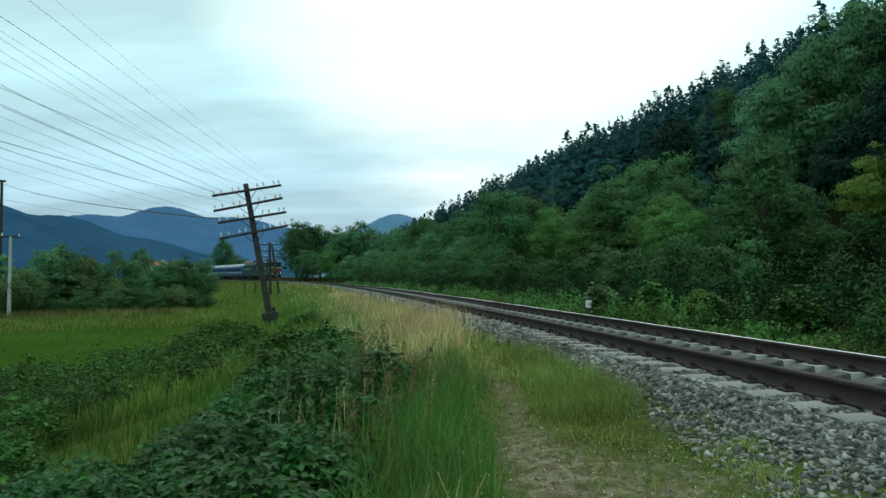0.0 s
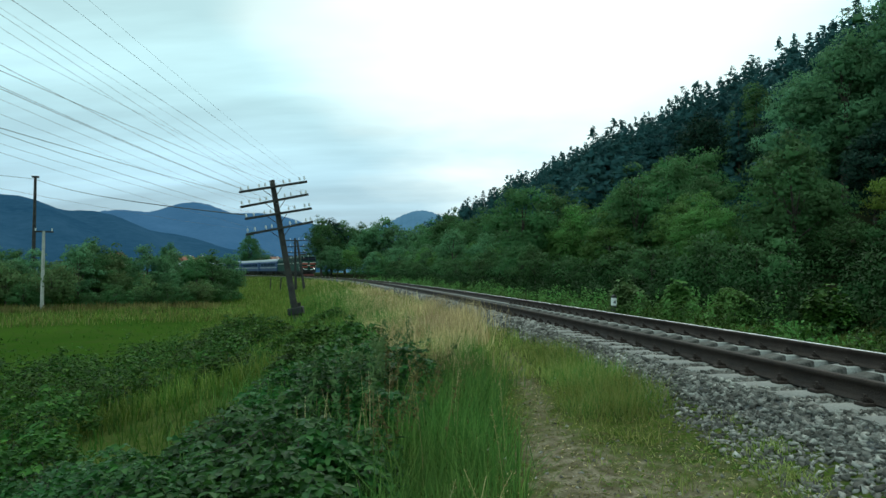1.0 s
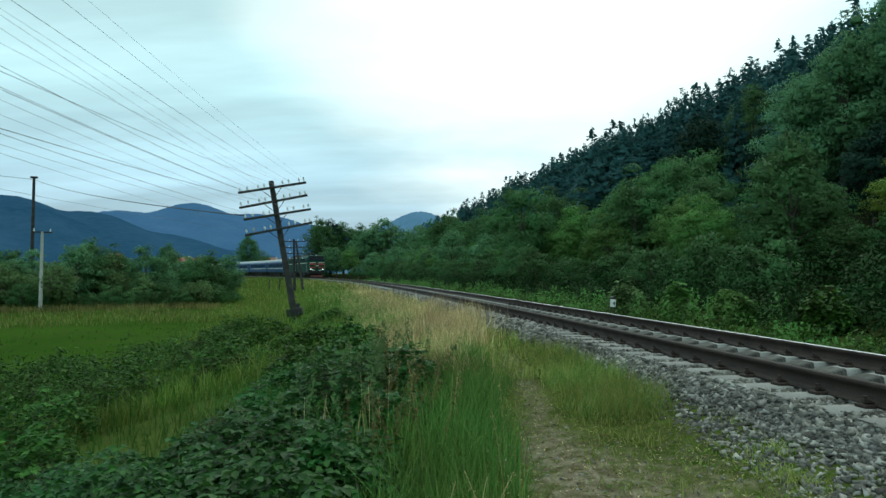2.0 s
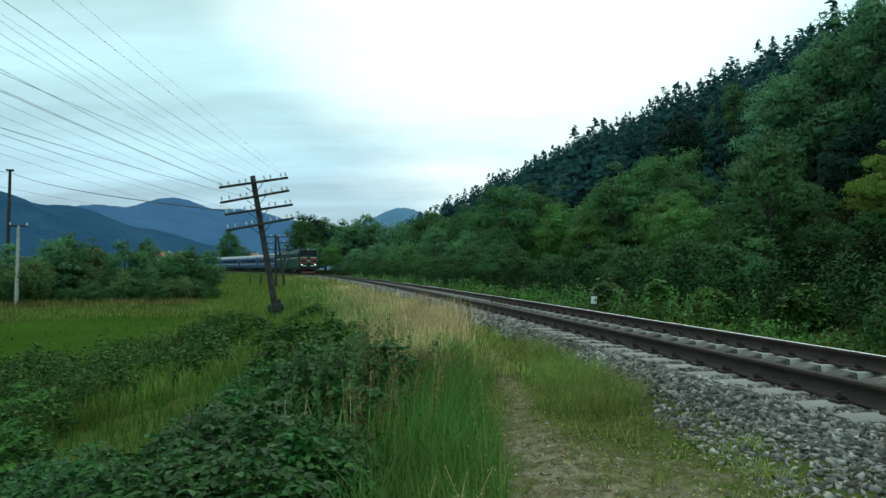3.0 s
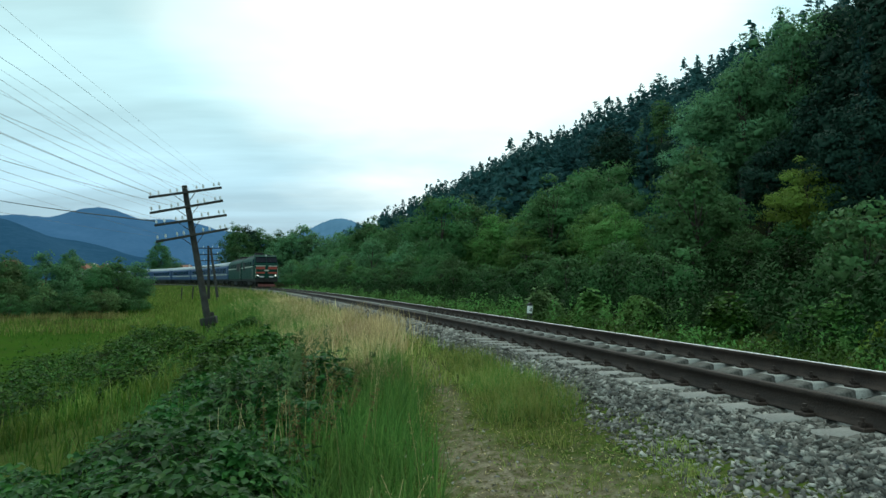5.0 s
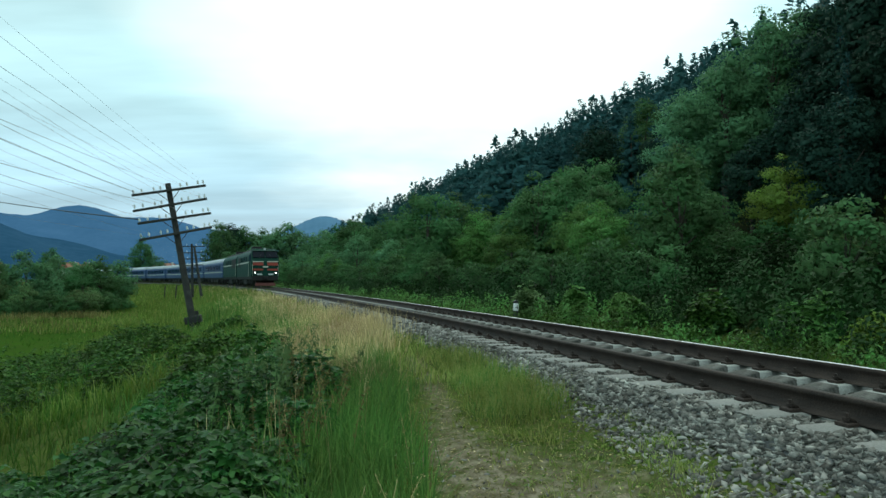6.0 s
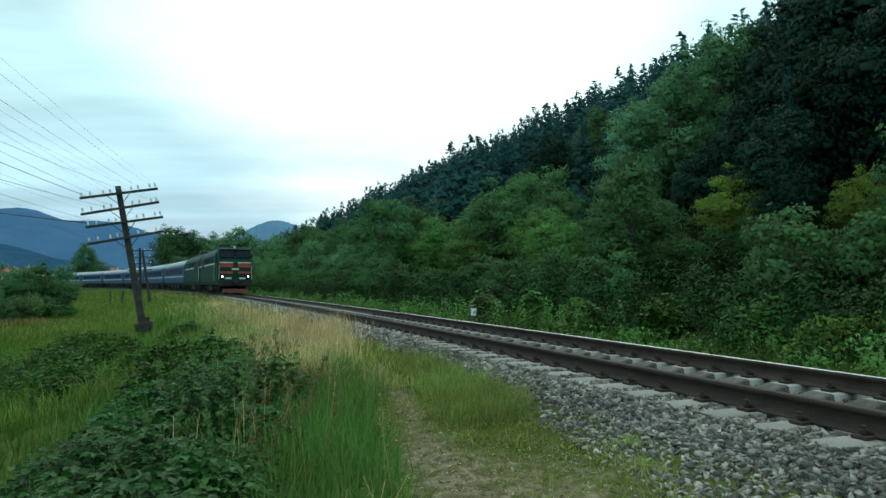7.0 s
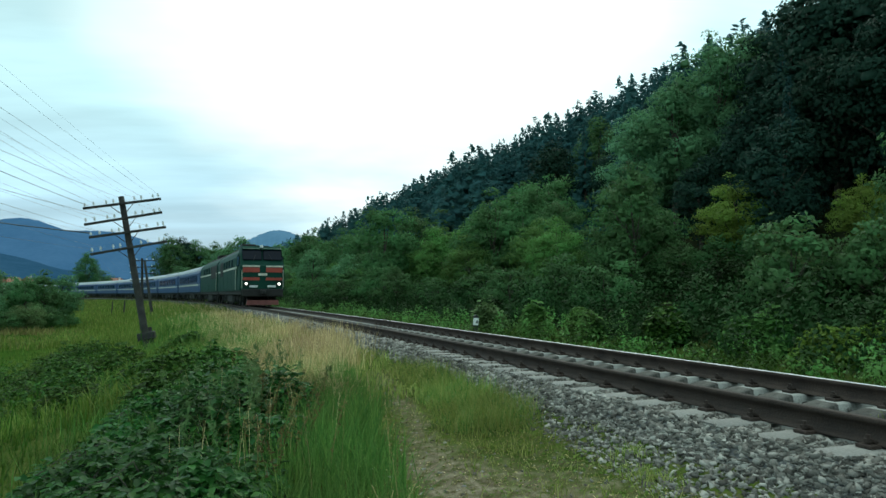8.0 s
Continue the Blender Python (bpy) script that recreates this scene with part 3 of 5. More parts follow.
def broadleaf(h, rx, leaf, leaves, clumps, size, seed, bare=0.22, slim=0.62):
    """One broadleaved tree: bent trunk with limbs, crown of clumped leaves. Base at the origin."""
    rng = np.random.default_rng(seed)
    rz = h * (1 - bare) / 2
    p, d, tips, core = crown_points(rng, leaves, clumps, rx, rz, h * bare + rz)
    t = new("tree")
    part("trunk", trunk_mesh(rng, h * 0.85, max(0.02 * h, 0.06), tips), BARK, t)
    part("crown", leaf_mesh("crown", joined(core, leaf_cloud(rng, p, d, size, 0.55, slim)), leaf), None, t)
    return t


def pine(h, rx, leaves, seed, size=0.5):
    rng = np.random.default_rng(seed)
    t = new("pine_tree")
    p, d, taper, core = pine_points(rng, leaves, h, rx, 90)
    bm = bmesh.new()
    add_tube(bm, (0, 0, -0.4), (0, 0, h * 0.97), 0.016 * h, 0.01, 7)
    part("trunk", bm, BARK, t)
    part("crown", leaf_mesh("crown", joined(core, leaf_cloud(rng, p, d, size * taper, 0.5, 0.4)), NEEDLE), None, t)
    return t


def pine_points(rng, n, h, rx, boughs=60):
    """Needles on uneven drooping boughs round a leader, a ragged cone; and its dense inside."""
    f = (np.arange(boughs) + rng.uniform(0, 1, boughs)) / boughs * 0.97 + 0.03
    a = np.arange(boughs) * 2.4 + rng.normal(0, 0.5, boughs)
    reach = rx * (1.02 - f) ** 0.8 * rng.uniform(0.65, 1.12, boughs)
    k = rng.choice(boughs, n, p=(reach + 0.3 * rx) / (reach + 0.3 * rx).sum())
    t = rng.uniform(0.15, 1.05, n)
    side = rng.normal(0, 0.2, n) * reach[k] * (1.2 - 0.7 * t)
    r = reach[k] * t
    x = np.cos(a[k]) * r - np.sin(a[k]) * side
    y = np.sin(a[k]) * r + np.cos(a[k]) * side
    z = h * f[k] - 0.28 * r + rng.normal(0, 0.014, n) * h
    d = np.stack([np.cos(a[k]) * 0.8, np.sin(a[k]) * 0.8, 0.35 + 0.5 * rng.uniform(-0.4, 1, n)], 1)
    size = 0.5 + 0.65 * (1 - f[k])
    c = np.stack([np.cos(a), np.sin(a), np.zeros(boughs)], 1) * reach[:, None] * 0.4 + np.stack([0 * f, 0 * f, h * f - 0.11 * reach - 0.02 * h], 1)
    core = lumps(rng, c[:-4], np.stack([reach * 0.36, reach * 0.36, reach * 0.16 + 0.01 * h], 1)[:-4])
    return np.stack([x, y, np.minimum(z, h)], 1), d, size, core


def planted(x, y, turn=0, size=1.0, sink=0.1, lean=0):
    return pose(x, y, float(land(x, y)) - sink, lean, 0, turn) @ Matrix.Scale(size, 4)


def polar(az, r):
    return math.sin(radians(az)) * r, math.cos(radians(az)) * r


def plant_tree(kind, x, y, size, label, category="tree", group=""):
    """A copy of a model tree, turned by its place."""
    m = planted(x, y, (x * 37 + y * 53) % 360)
    o = copy_thing(kind, m)
    o.scale = (size, size, size * (0.92 + 0.16 * ((x * 7.3 + y * 3.1) % 1)))
    return tagged(o, label, category, group)


def forest():
    rng = np.random.default_rng(11)
    # model trees, later planted themselves
    models = {
        "edge": [broadleaf(9, 3.5, LEAF_EDGE, 7500, 85, 0.22, 20 + i, 0.02) for i in range(3)],
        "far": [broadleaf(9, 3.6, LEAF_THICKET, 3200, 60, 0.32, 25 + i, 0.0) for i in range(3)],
        "pale": [broadleaf(7, 3.0, LEAF_PALE, 9000, 66, 0.17, 30 + i, 0.02) for i in range(2)],
        "yellow": [broadleaf(6, 2.6, LEAF_YELLOW, 11000, 64, 0.13, 40, 0.05)],
        "tall": [broadleaf(15, 4.6, LEAF_EDGE, 13000, 140, 0.25, 50 + i, 0.04) for i in range(2)],
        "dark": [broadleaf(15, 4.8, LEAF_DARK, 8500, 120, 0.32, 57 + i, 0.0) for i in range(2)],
        "high": [broadleaf(15, 4.4, LEAF_HIGH, 19000, 160, 0.20, 55 + i, 0.03) for i in range(2)],
        "bush": [broadleaf(3.2, 2.0, LEAF_EDGE, 2600, 30, 0.16, 60 + i, 0.0) for i in range(2)],
        "willow": [broadleaf(6.0, 3.2, LEAF_WILLOW, 2400, 46, 0.28, 70 + i, 0.0) for i in range(2)],
        "pine": [pine(15, 3.4, 5500, 80 + i, 0.33) for i in range(2)],
    }
    names = {
        "edge": "dark green broadleaved tree at the foot of the wooded slope",
        "dark": "dense deep green tree on the slope, darkened as in shade",
        "high": "tall lighter green broadleaved tree standing out from the slope",
        "far": "rounded green broadleaved tree beside the distant track",
        "pale": "fresh green bushy tree at the edge of the wood",
        "yellow": "yellowish-green bushy tree at the edge of the wood",
        "tall": "tall green broadleaved tree on the wooded slope",
        "bush": "dense green shrub at the foot of the slope",
        "willow": "grey-green bushy willow across the field",
        "pine": "dark pine tree on the wooded slope",
    }
    spots = []
    # (kind, azimuth, distance, size): trees that stand out
    spots += [("edge", 4.6, 60, 1.08), ("edge", 6.8, 64, 1.0), ("edge", 13.8, 50, 0.92), ("edge", 16.2, 52, 1.0), ("edge", 18.6, 51, 0.86), ("pale", 8.8, 60, 0.95), ("yellow", 33.0, 44, 1.0), ("yellow", 41.5, 40, 0.72), ("pale", 12.5, 60, 1.05), ("pale", 9.5, 74, 1.1), ("pale", 5.2, 84, 1.0), ("edge", 15.5, 62, 1.1), ("edge", 18.5, 58, 1.15),
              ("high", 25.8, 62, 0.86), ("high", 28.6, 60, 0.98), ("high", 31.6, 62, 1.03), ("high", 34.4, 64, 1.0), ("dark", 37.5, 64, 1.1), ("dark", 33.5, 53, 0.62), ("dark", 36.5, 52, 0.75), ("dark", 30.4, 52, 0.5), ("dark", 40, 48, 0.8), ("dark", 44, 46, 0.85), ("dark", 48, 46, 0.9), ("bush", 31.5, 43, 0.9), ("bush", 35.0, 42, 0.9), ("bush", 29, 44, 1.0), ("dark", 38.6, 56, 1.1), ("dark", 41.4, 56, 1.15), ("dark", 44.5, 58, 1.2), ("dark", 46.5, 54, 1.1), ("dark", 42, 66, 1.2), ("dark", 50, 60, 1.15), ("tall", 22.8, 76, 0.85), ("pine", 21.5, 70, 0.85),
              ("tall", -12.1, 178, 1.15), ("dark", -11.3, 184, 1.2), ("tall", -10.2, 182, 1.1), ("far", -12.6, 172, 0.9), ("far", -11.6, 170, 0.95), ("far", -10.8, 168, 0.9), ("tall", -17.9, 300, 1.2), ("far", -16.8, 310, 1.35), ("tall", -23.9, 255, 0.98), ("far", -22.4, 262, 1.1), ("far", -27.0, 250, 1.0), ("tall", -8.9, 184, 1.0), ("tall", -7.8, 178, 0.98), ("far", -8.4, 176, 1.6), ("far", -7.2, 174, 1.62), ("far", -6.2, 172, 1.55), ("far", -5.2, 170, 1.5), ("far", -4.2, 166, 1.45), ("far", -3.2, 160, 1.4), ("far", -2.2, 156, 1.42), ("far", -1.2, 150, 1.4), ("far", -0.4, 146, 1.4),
              ("pale", -9.6, 160, 1.1), ("pale", -7.6, 150, 0.85), ("pale", -6.0, 140, 0.8), ("pale", -4.0, 132, 0.75), ("edge", -2.8, 140, 1.3), ("edge", -1.4, 128, 1.35), ("edge", -0.2, 122, 1.3), ("edge", 1.2, 112, 1.3), ("edge", 2.6, 104, 1.25)]
    spots = [(k, *polar(a, r), s) for k, a, r, s in spots]
    # the wood's edge along the track
    s = -8.0
    while s < 150:
        for u, k in ((rng.uniform(9.5, 12), "bush"), (rng.uniform(13, 17), "edge" if rng.random() < 0.65 else "pale"), (rng.uniform(18, 23), "edge" if rng.random() < 0.7 else "pale")):
            p = beside(s + rng.uniform(-1.6, 1.6), u + max(0, (25 - s)) * 0.1)
            az, r = math.degrees(math.atan2(p.x, p.y)), math.hypot(p.x, p.y)
            if 27 < az < 46 and r < 47 and k != "bush":
                continue
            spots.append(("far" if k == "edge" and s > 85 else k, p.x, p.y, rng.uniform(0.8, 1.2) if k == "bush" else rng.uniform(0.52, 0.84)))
        s += 5.2
    for i in range(26):
        p = beside(rng.uniform(0, 80), rng.uniform(25, 42))
        if 19 < math.degrees(math.atan2(p.x, p.y)) < 35 and p.length < 62:
            continue
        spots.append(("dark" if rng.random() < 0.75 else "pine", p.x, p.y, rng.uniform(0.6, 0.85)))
    # low growth at the foot of the thickets
    for i in range(46):
        az = -46 + 27.2 * i / 45 + rng.uniform(-0.4, 0.4)
        x, y = polar(az, rng.uniform(79, 84) + max(0, az + 22) * 3.5)
        spots.append(("bush" if rng.random() < 0.8 else "willow", x, y, rng.uniform(0.55, 0.95) if rng.random() < 0.8 else 0.5))
    # thickets across the field
    for i in range(60):
        az = rng.uniform(-46, -19.3)
        x, y = polar(az, rng.uniform(84, 104) + max(0, az + 22) * 3.5)
        k = "willow" if rng.random() < 0.2 else ("edge" if rng.random() < 0.3 else "far")
        spots.append((k, x, y, (0.98 if k == "willow" else 0.80) * rng.uniform(0.72, 1.15)))
    first = {}
    for k, x, y, sz in spots:
        if abs(float(across(x, y))) < 7.5:
            continue
        i = first.get(k, 0)
        far_side = float(across(x, y)) < 0
        label = names[k]
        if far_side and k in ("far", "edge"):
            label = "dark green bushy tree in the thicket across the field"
        ob = models[k][i % len(models[k])]
        cat = "shrub" if k == "bush" else "tree"
        grp = "trees across the field" if far_side else "trees along the wooded slope"
        if i < len(models[k]):
            ob.matrix_basis = planted(x, y, (x * 37) % 360)
            ob.scale = (sz, sz, sz)
            tagged(ob, label, cat, grp)
        else:
            plant_tree(ob, x, y, sz, label, cat, grp)
        first[k] = i + 1
    # the closed wood up the slope: one mass
    for kind, count, mat, name, label in (("needle", 620, NEEDLE, "pine_wood", "dense dark pine wood covering the steep slope"), ("broad", 220, LEAF_EDGE, "broadleaved_wood", "green broadleaved trees mixed into the wood on the slope")):
        tv = []
        for j in range(4):
            r2 = np.random.default_rng(90 + j)
            if kind == "needle":
                p, d, taper, core = pine_points(r2, 640, 1.0, 0.2, 40)
                tv.append(joined(core, leaf_cloud(r2, p, d, 0.059 * taper, 0.5, 0.42)))
            else:
                p, d, _, core = crown_points(r2, 800, 30, 0.36, 0.46, 0.5)
                tv.append(joined(core, leaf_cloud(r2, p, d, 0.042, 0.55, 0.62)))
        out, shade, faces, o = [], [], [], 0
        while len(out) < count:
            y = rng.uniform(0, 345)
            e = rng.uniform(24, 104) if kind == "needle" else (rng.uniform(18, 38) if rng.random() < 0.88 else rng.uniform(38, 100))
            x = e * 1.02 + 5 - 0.2 * y
            if math.hypot(x, y) < 62 or float(across(x, y)) < 16:
                continue
            h = rng.uniform(12.6, 16.6) if kind == "needle" else rng.uniform(5, 8) + 0.06 * e
            a = rng.uniform(0, 6.28)
            leafy = tv[len(out) % 4]
            v = leafy[0] * h
            c, s2 = math.cos(a), math.sin(a)
            w = rng.uniform(1.15, 1.95)
            v = np.stack([(v[:, 0] * c - v[:, 1] * s2) * w + x, (v[:, 0] * s2 + v[:, 1] * c) * w + y, v[:, 2] + float(land(x, y)) - 0.5], 1)
            out.append(v)
            faces.append(leafy[1] + o)
            o += len(v)
            nv = leafy[2]
            shade.append(np.stack([nv[:, 0] * c - nv[:, 1] * s2, nv[:, 0] * s2 + nv[:, 1] * c, nv[:, 2]], 1))
        V = np.concatenate(out)
        tagged(new(name, mesh_from(name, V, np.concatenate(faces), mat, True, np.concatenate(shade))), label, "forest", kind="stuff")


forest()


def blades(rng, x, y, height, width, lean=0.35, ground_z=None):
    """Bent, tapering blades: two quads each."""
    n = len(x)
    z = land(x, y) - 0.02 if ground_z is None else ground_z
    a = rng.uniform(0, 6.283, n)
    h = height * rng.uniform(0.55, 1.2, n)
    l = h * lean * rng.uniform(0.2, 1.5, n)
    w = width * rng.uniform(0.7, 1.3, n)
    dx, dy = np.cos(a), np.sin(a)
    px, py = -dy, dx
    rows = []
    for f, k in ((0, 1.0), (0.55, 0.75), (1.0, 0.12)):
        cx, cy, cz = x + dx * l * f * f, y + dy * l * f * f, z + h * f * (1 - 0.12 * f)
        rows += [np.stack([cx - px * w * k / 2, cy - py * w * k / 2, cz], 1), np.stack([cx + px * w * k / 2, cy + py * w * k / 2, cz], 1)]
    V = np.stack(rows, 1).reshape(-1, 3)
    b = (np.arange(n) * 6)[:, None]
    return V, np.concatenate([b + np.array([0, 1, 3, 2]), b + np.array([2, 3, 5, 4])])


def strip(rng, n, s0, s1, u0, u1, power=1.6):
    """Random places beside the track, denser near s0."""
    s = s0 + (s1 - s0) * rng.uniform(0, 1, n) ** power
    u = rng.uniform(u0, u1, n)
    u = u + rng.normal(0, 1, n) * np.minimum(0.12 * (u1 - u0), 0.05 + 0.02 * np.abs(s))
    y = np.interp(s, _s, _ys)
    sl = (line_x(y + 0.5) - line_x(y - 0.5))
    c = 1 / np.sqrt(1 + sl**2)
    return line_x(y) + u * c, y - u * c * sl


def clumped(rng, x, y, size, keep, k=0.0):
    w = waves(x, y, size, k) + 0.35 * waves(x, y, size * 0.37, k + 3)
    ok = rng.uniform(-1, 1, len(x)) < w + keep
    return x[ok], y[ok]


def grow(name, mat, label, parts_):
    V, F, S, o = [], [], [], 0
    for v, f, *soft in parts_:
        V.append(v)
        F.append(f + o)
        S += soft
        o += len(v)
    soft = np.concatenate(S) if len(S) == len(V) else None
    return tagged(new(name, mesh_from(name, np.concatenate(V), np.concatenate(F), mat, False, soft)), label, "grass" if "grass" in name else "undergrowth", kind="stuff")


def stone_edge(x, y):
    """Where the turf gives way to stones, which have rolled farther out on the bare stretch of the path."""
    return -1.70 + 0.15 * waves(x, y, 0.8, 2) - 0.46 * (1 - step(y, 5.0, 8.0)) * (0.55 + 0.45 * step(y, 2.0, 5.0))


def grasses():
    rng = np.random.default_rng(5)
    # tall green grass beside the path
    x, y = strip(rng, 40000, -7, 16, -5.6, -2.6, 1.0)
    edge = 0.36 + 0.12 * waves(x, y, 0.5, 1) - 0.05 * np.maximum(y - 8, 0) - 0.17 * np.minimum(y, 0)
    ok = (x < edge) & (x > edge - 1.05) & (np.hypot(x + 0.1, y + 0.1) > 0.7)
    P = [blades(rng, x[ok], y[ok], 0.46, 0.008, 0.6)]
    P.append(blades(rng, *clumped(rng, *strip(rng, 14000, 6, 75, -7.0, -3.9, 1.4), 1.2, 0.3), 0.5, 0.013, 0.4))
    P.append(blades(rng, *clumped(rng, *strip(rng, 16000, 9, 40, -6.2, -3.1, 1.2), 0.8, 0.1, 4), 0.42, 0.010, 0.5))
    grow("tall_grass", GRASS, "tall lush green grass beside the trodden path", P)
    # short turf by the path and at the stones' edge
    x, y = clumped(rng, *strip(rng, 38000, -8, 30, -3.4, -1.6, 1.4), 0.45, 0.35)
    bare = np.exp(-(((x - path_x(y)) / 0.34) ** 2)) * (1 - step(y, 12, 17))
    ok = ((y > 6.6) | (y < 1) | (waves(x, y, 0.27, 4) > 0.3) | (rng.uniform(0, 1, len(x)) < 0.12)) & (across(x, y) < stone_edge(x, y) + 0.12 * waves(x, y, 0.5, 2)) & (rng.uniform(0, 1, len(x)) > bare * 0.95)
    P = [blades(rng, x[ok], y[ok], 0.13, 0.009, 0.8)]
    x, y = clumped(rng, *strip(rng, 14000, -8, 26, -4.2, -2.2, 1.2), 0.22, -0.2, 2)
    ok = (rng.uniform(0, 1, len(x)) > np.exp(-(((x - path_x(y)) / 0.3) ** 2)) * 0.9) & (across(x, y) < stone_edge(x, y) + 0.25 * waves(x, y, 0.35, 5))
    P.append(blades(rng, x[ok], y[ok], 0.08, 0.008, 0.8))
    P.append(blades(rng, *strip(rng, 11000, 10, 70, -4.2, -1.62, 1.3), 0.2, 0.018, 0.6))
    grow("short_grass", VERGE_GRASS, "short patchy grass along the path and stone bed", P)
    x, y = clumped(rng, *strip(rng, 24000, -5, 18, -4.3, -1.8, 1.3), 0.3, 0.15, 5)
    ok = (rng.uniform(0, 1, len(x)) > np.exp(-(((x - path_x(y)) / 0.28) ** 2)) * 0.45) & (across(x, y) < stone_edge(x, y) + 0.1)
    P = [blades(rng, x[ok], y[ok], 0.06, 0.007, 1.6)]
    # a soft taller wedge of grass between path and stones
    x, y = strip(rng, 34000, 5.4, 20, -3.4, -1.6, 1.25)
    front = 6.55 + 0.25 * waves(x, y, 0.3, 1) + 0.5 * np.abs(x - 1.75)
    inside = np.minimum(x - path_x(y) - 0.24 - 0.1 * waves(x, y, 0.5, 3), y - front)
    ok = (inside > 0) & (across(x, y) < stone_edge(x, y) + 0.06 * waves(x, y, 0.4, 6))
    x, y, inside = x[ok], y[ok], inside[ok]
    tall = 0.10 + 0.16 * np.clip(inside / 0.35, 0, 1)
    k = rng.uniform(0, 1, len(x)) < 0.4
    grow("trackside_grass", GRASS, "soft green grass between the path and the stone bed", [blades(rng, x[k], y[k], tall[k], 0.006, 0.7)])
    grow("yellowish_grass", VERGE_GRASS, "yellowish seeding grass between the path and the stone bed", [blades(rng, x[~k], y[~k], tall[~k] * 1.2, 0.005, 0.7)])
    grow("dead_grass", DEAD_GRASS, "short dead grass and thatch on the trodden ground", P)
    # litter, straw bits and low clover on the trodden ground
    def flat_bits(n, s0, s1, u0, u1, size, lift, slim, far=1.0):
        x, y = strip(rng, n, s0, s1, u0, u1, far)
        ok = across(x, y) < stone_edge(x, y) + 0.1
        x, y = x[ok], y[ok]
        c = np.stack([x, y, land(x, y) + lift * rng.uniform(0.1, 1, len(x))], 1)
        return leaf_cloud(rng, c, np.tile([0, 0, 1.0], (len(c), 1)), size, 0.35, slim)
    grow("ground_litter", DRY_GRASS, "bits of straw and dead leaf on the trodden ground", [flat_bits(3800, 2.0, 14, -4.4, -1.9, 0.035, 0.015, 0.2, 1.2)])
    grow("brown_litter", DEAD_GRASS, "brown dead leaves and stalks on the trodden ground", [flat_bits(7000, 2.0, 13, -4.4, -1.9, 0.04, 0.015, 0.3, 1.2)])
    x, y = clumped(rng, *strip(rng, 15000, 2.0, 11, -4.3, -1.9, 1.0), 0.2, -0.5, 7)
    ok = (across(x, y) < stone_edge(x, y)) & (rng.uniform(0, 1, len(x)) > 0.7 * np.exp(-(((x - path_x(y)) / 0.25) ** 2)))
    c = np.stack([x[ok], y[ok], land(x[ok], y[ok]) + rng.uniform(0.01, 0.05, ok.sum())], 1)
    grow("low_clover", MEADOW, "low clover and plantain leaves beside the path", [leaf_cloud(rng, c, np.tile([0, 0, 1.0], (len(c), 1)), 0.03, 0.5, 0.6)])
    # weeds rooted in the stones
    P = []
    for s, u, n, r in ((5.25, -1.95, 800, 0.15), (5.7, -1.75, 300, 0.1), (6.5, -1.62, 160, 0.10), (9.2, -1.5, 160, 0.12), (4.5, -2.1, 350, 0.18), (12.2, -1.6, 200, 0.2), (5.2, 0.45, 60, 0.06), (7.7, -0.62, 50, 0.05), (15.5, -1.55, 240, 0.25), (19.5, -1.5, 240, 0.3)):
        p = beside(s, u)
        x, y = p.x + rng.normal(0, r, n), p.y + rng.normal(0, r, n)
        P.append(blades(rng, x, y, 0.07 if u < 0 else 0.15, 0.007, 0.9, np.full(n, -0.32 + (0.12 * max(-1.3 - u, 0) * -3 + 0.03 if u < 0 else 0))))
    grow("ballast_weeds", VERGE_GRASS, "small green weeds rooted among the ballast stones", P)
    # dry pale grass on the crest
    P = [blades(rng, *clumped(rng, *strip(rng, 7000, 9.5, 36, -4.9, -3.2, 1.1), 0.9, -0.25, 1), 0.48, 0.010, 0.6)]
    P.append(blades(rng, *clumped(rng, *strip(rng, 6000, 30, 120, -6.0, -2.2, 1.2), 2.0, -0.3, 1), 0.5, 0.025, 0.55))
    P.append(blades(rng, *clumped(rng, *strip(rng, 160, 6.5, 11.0, -5.4, -4.3, 1.0), 0.5, -0.1, 1), 0.75, 0.007, 0.25))
    P.append(blades(rng, *clumped(rng, *strip(rng, 4200, 10.5, 18, -4.6, -3.5, 1.2), 0.7, -0.1, 2), 0.5, 0.010, 0.55))
    P.append(blades(rng, *clumped(rng, *strip(rng, 7000, 17, 85, -3.5, -1.45, 1.3), 1.2, 0.0, 1), 0.35, 0.022, 0.4))
    for cx, cy, n, r in ((-0.35, 12.4, 420, 0.28), (-0.1, 13.6, 420, 0.35), (-0.5, 15.2, 520, 0.45), (-0.2, 17.6, 520, 0.5), (-0.75, 19.5, 400, 0.5), (-0.3, 10.9, 160, 0.2), (-1.6, 24.0, 500, 0.6), (-0.9, 13.2, 160, 0.3)):
        P.append(blades(rng, cx + rng.normal(0, r, n), cy + rng.normal(0, r * 1.4, n), 0.66, 0.010, 0.45))
    grow("dry_grass", DRY_GRASS, "dry straw-coloured seeding grass on the embankment crest", P)
    # the bank towards the field
    P = [blades(rng, *strip(rng, 13000, 14, 60, -13, -5.2, 1.4), 0.5, 0.022, 0.5)]
    P.append(blades(rng, *strip(rng, 10000, 55, 190, -14, -3.0, 1.3), 0.6, 0.07, 0.5))
    P.append(blades(rng, *strip(rng, 6000, -14, 3, -14, -5.6, 1.0), 0.4, 0.02, 0.6))
    Q = [blades(rng, *clumped(rng, *strip(rng, 15000, 3, 30, -16, -6.2, 1.1), 1.4, 0.5), 0.42, 0.014, 0.7)]
    grow("bank_grass", FIELD_GRASS, "soft dark green grass in the hollow below the bank", Q)
    grow("meadow_grass", MEADOW, "rough meadow grass on the bank below the track", P)
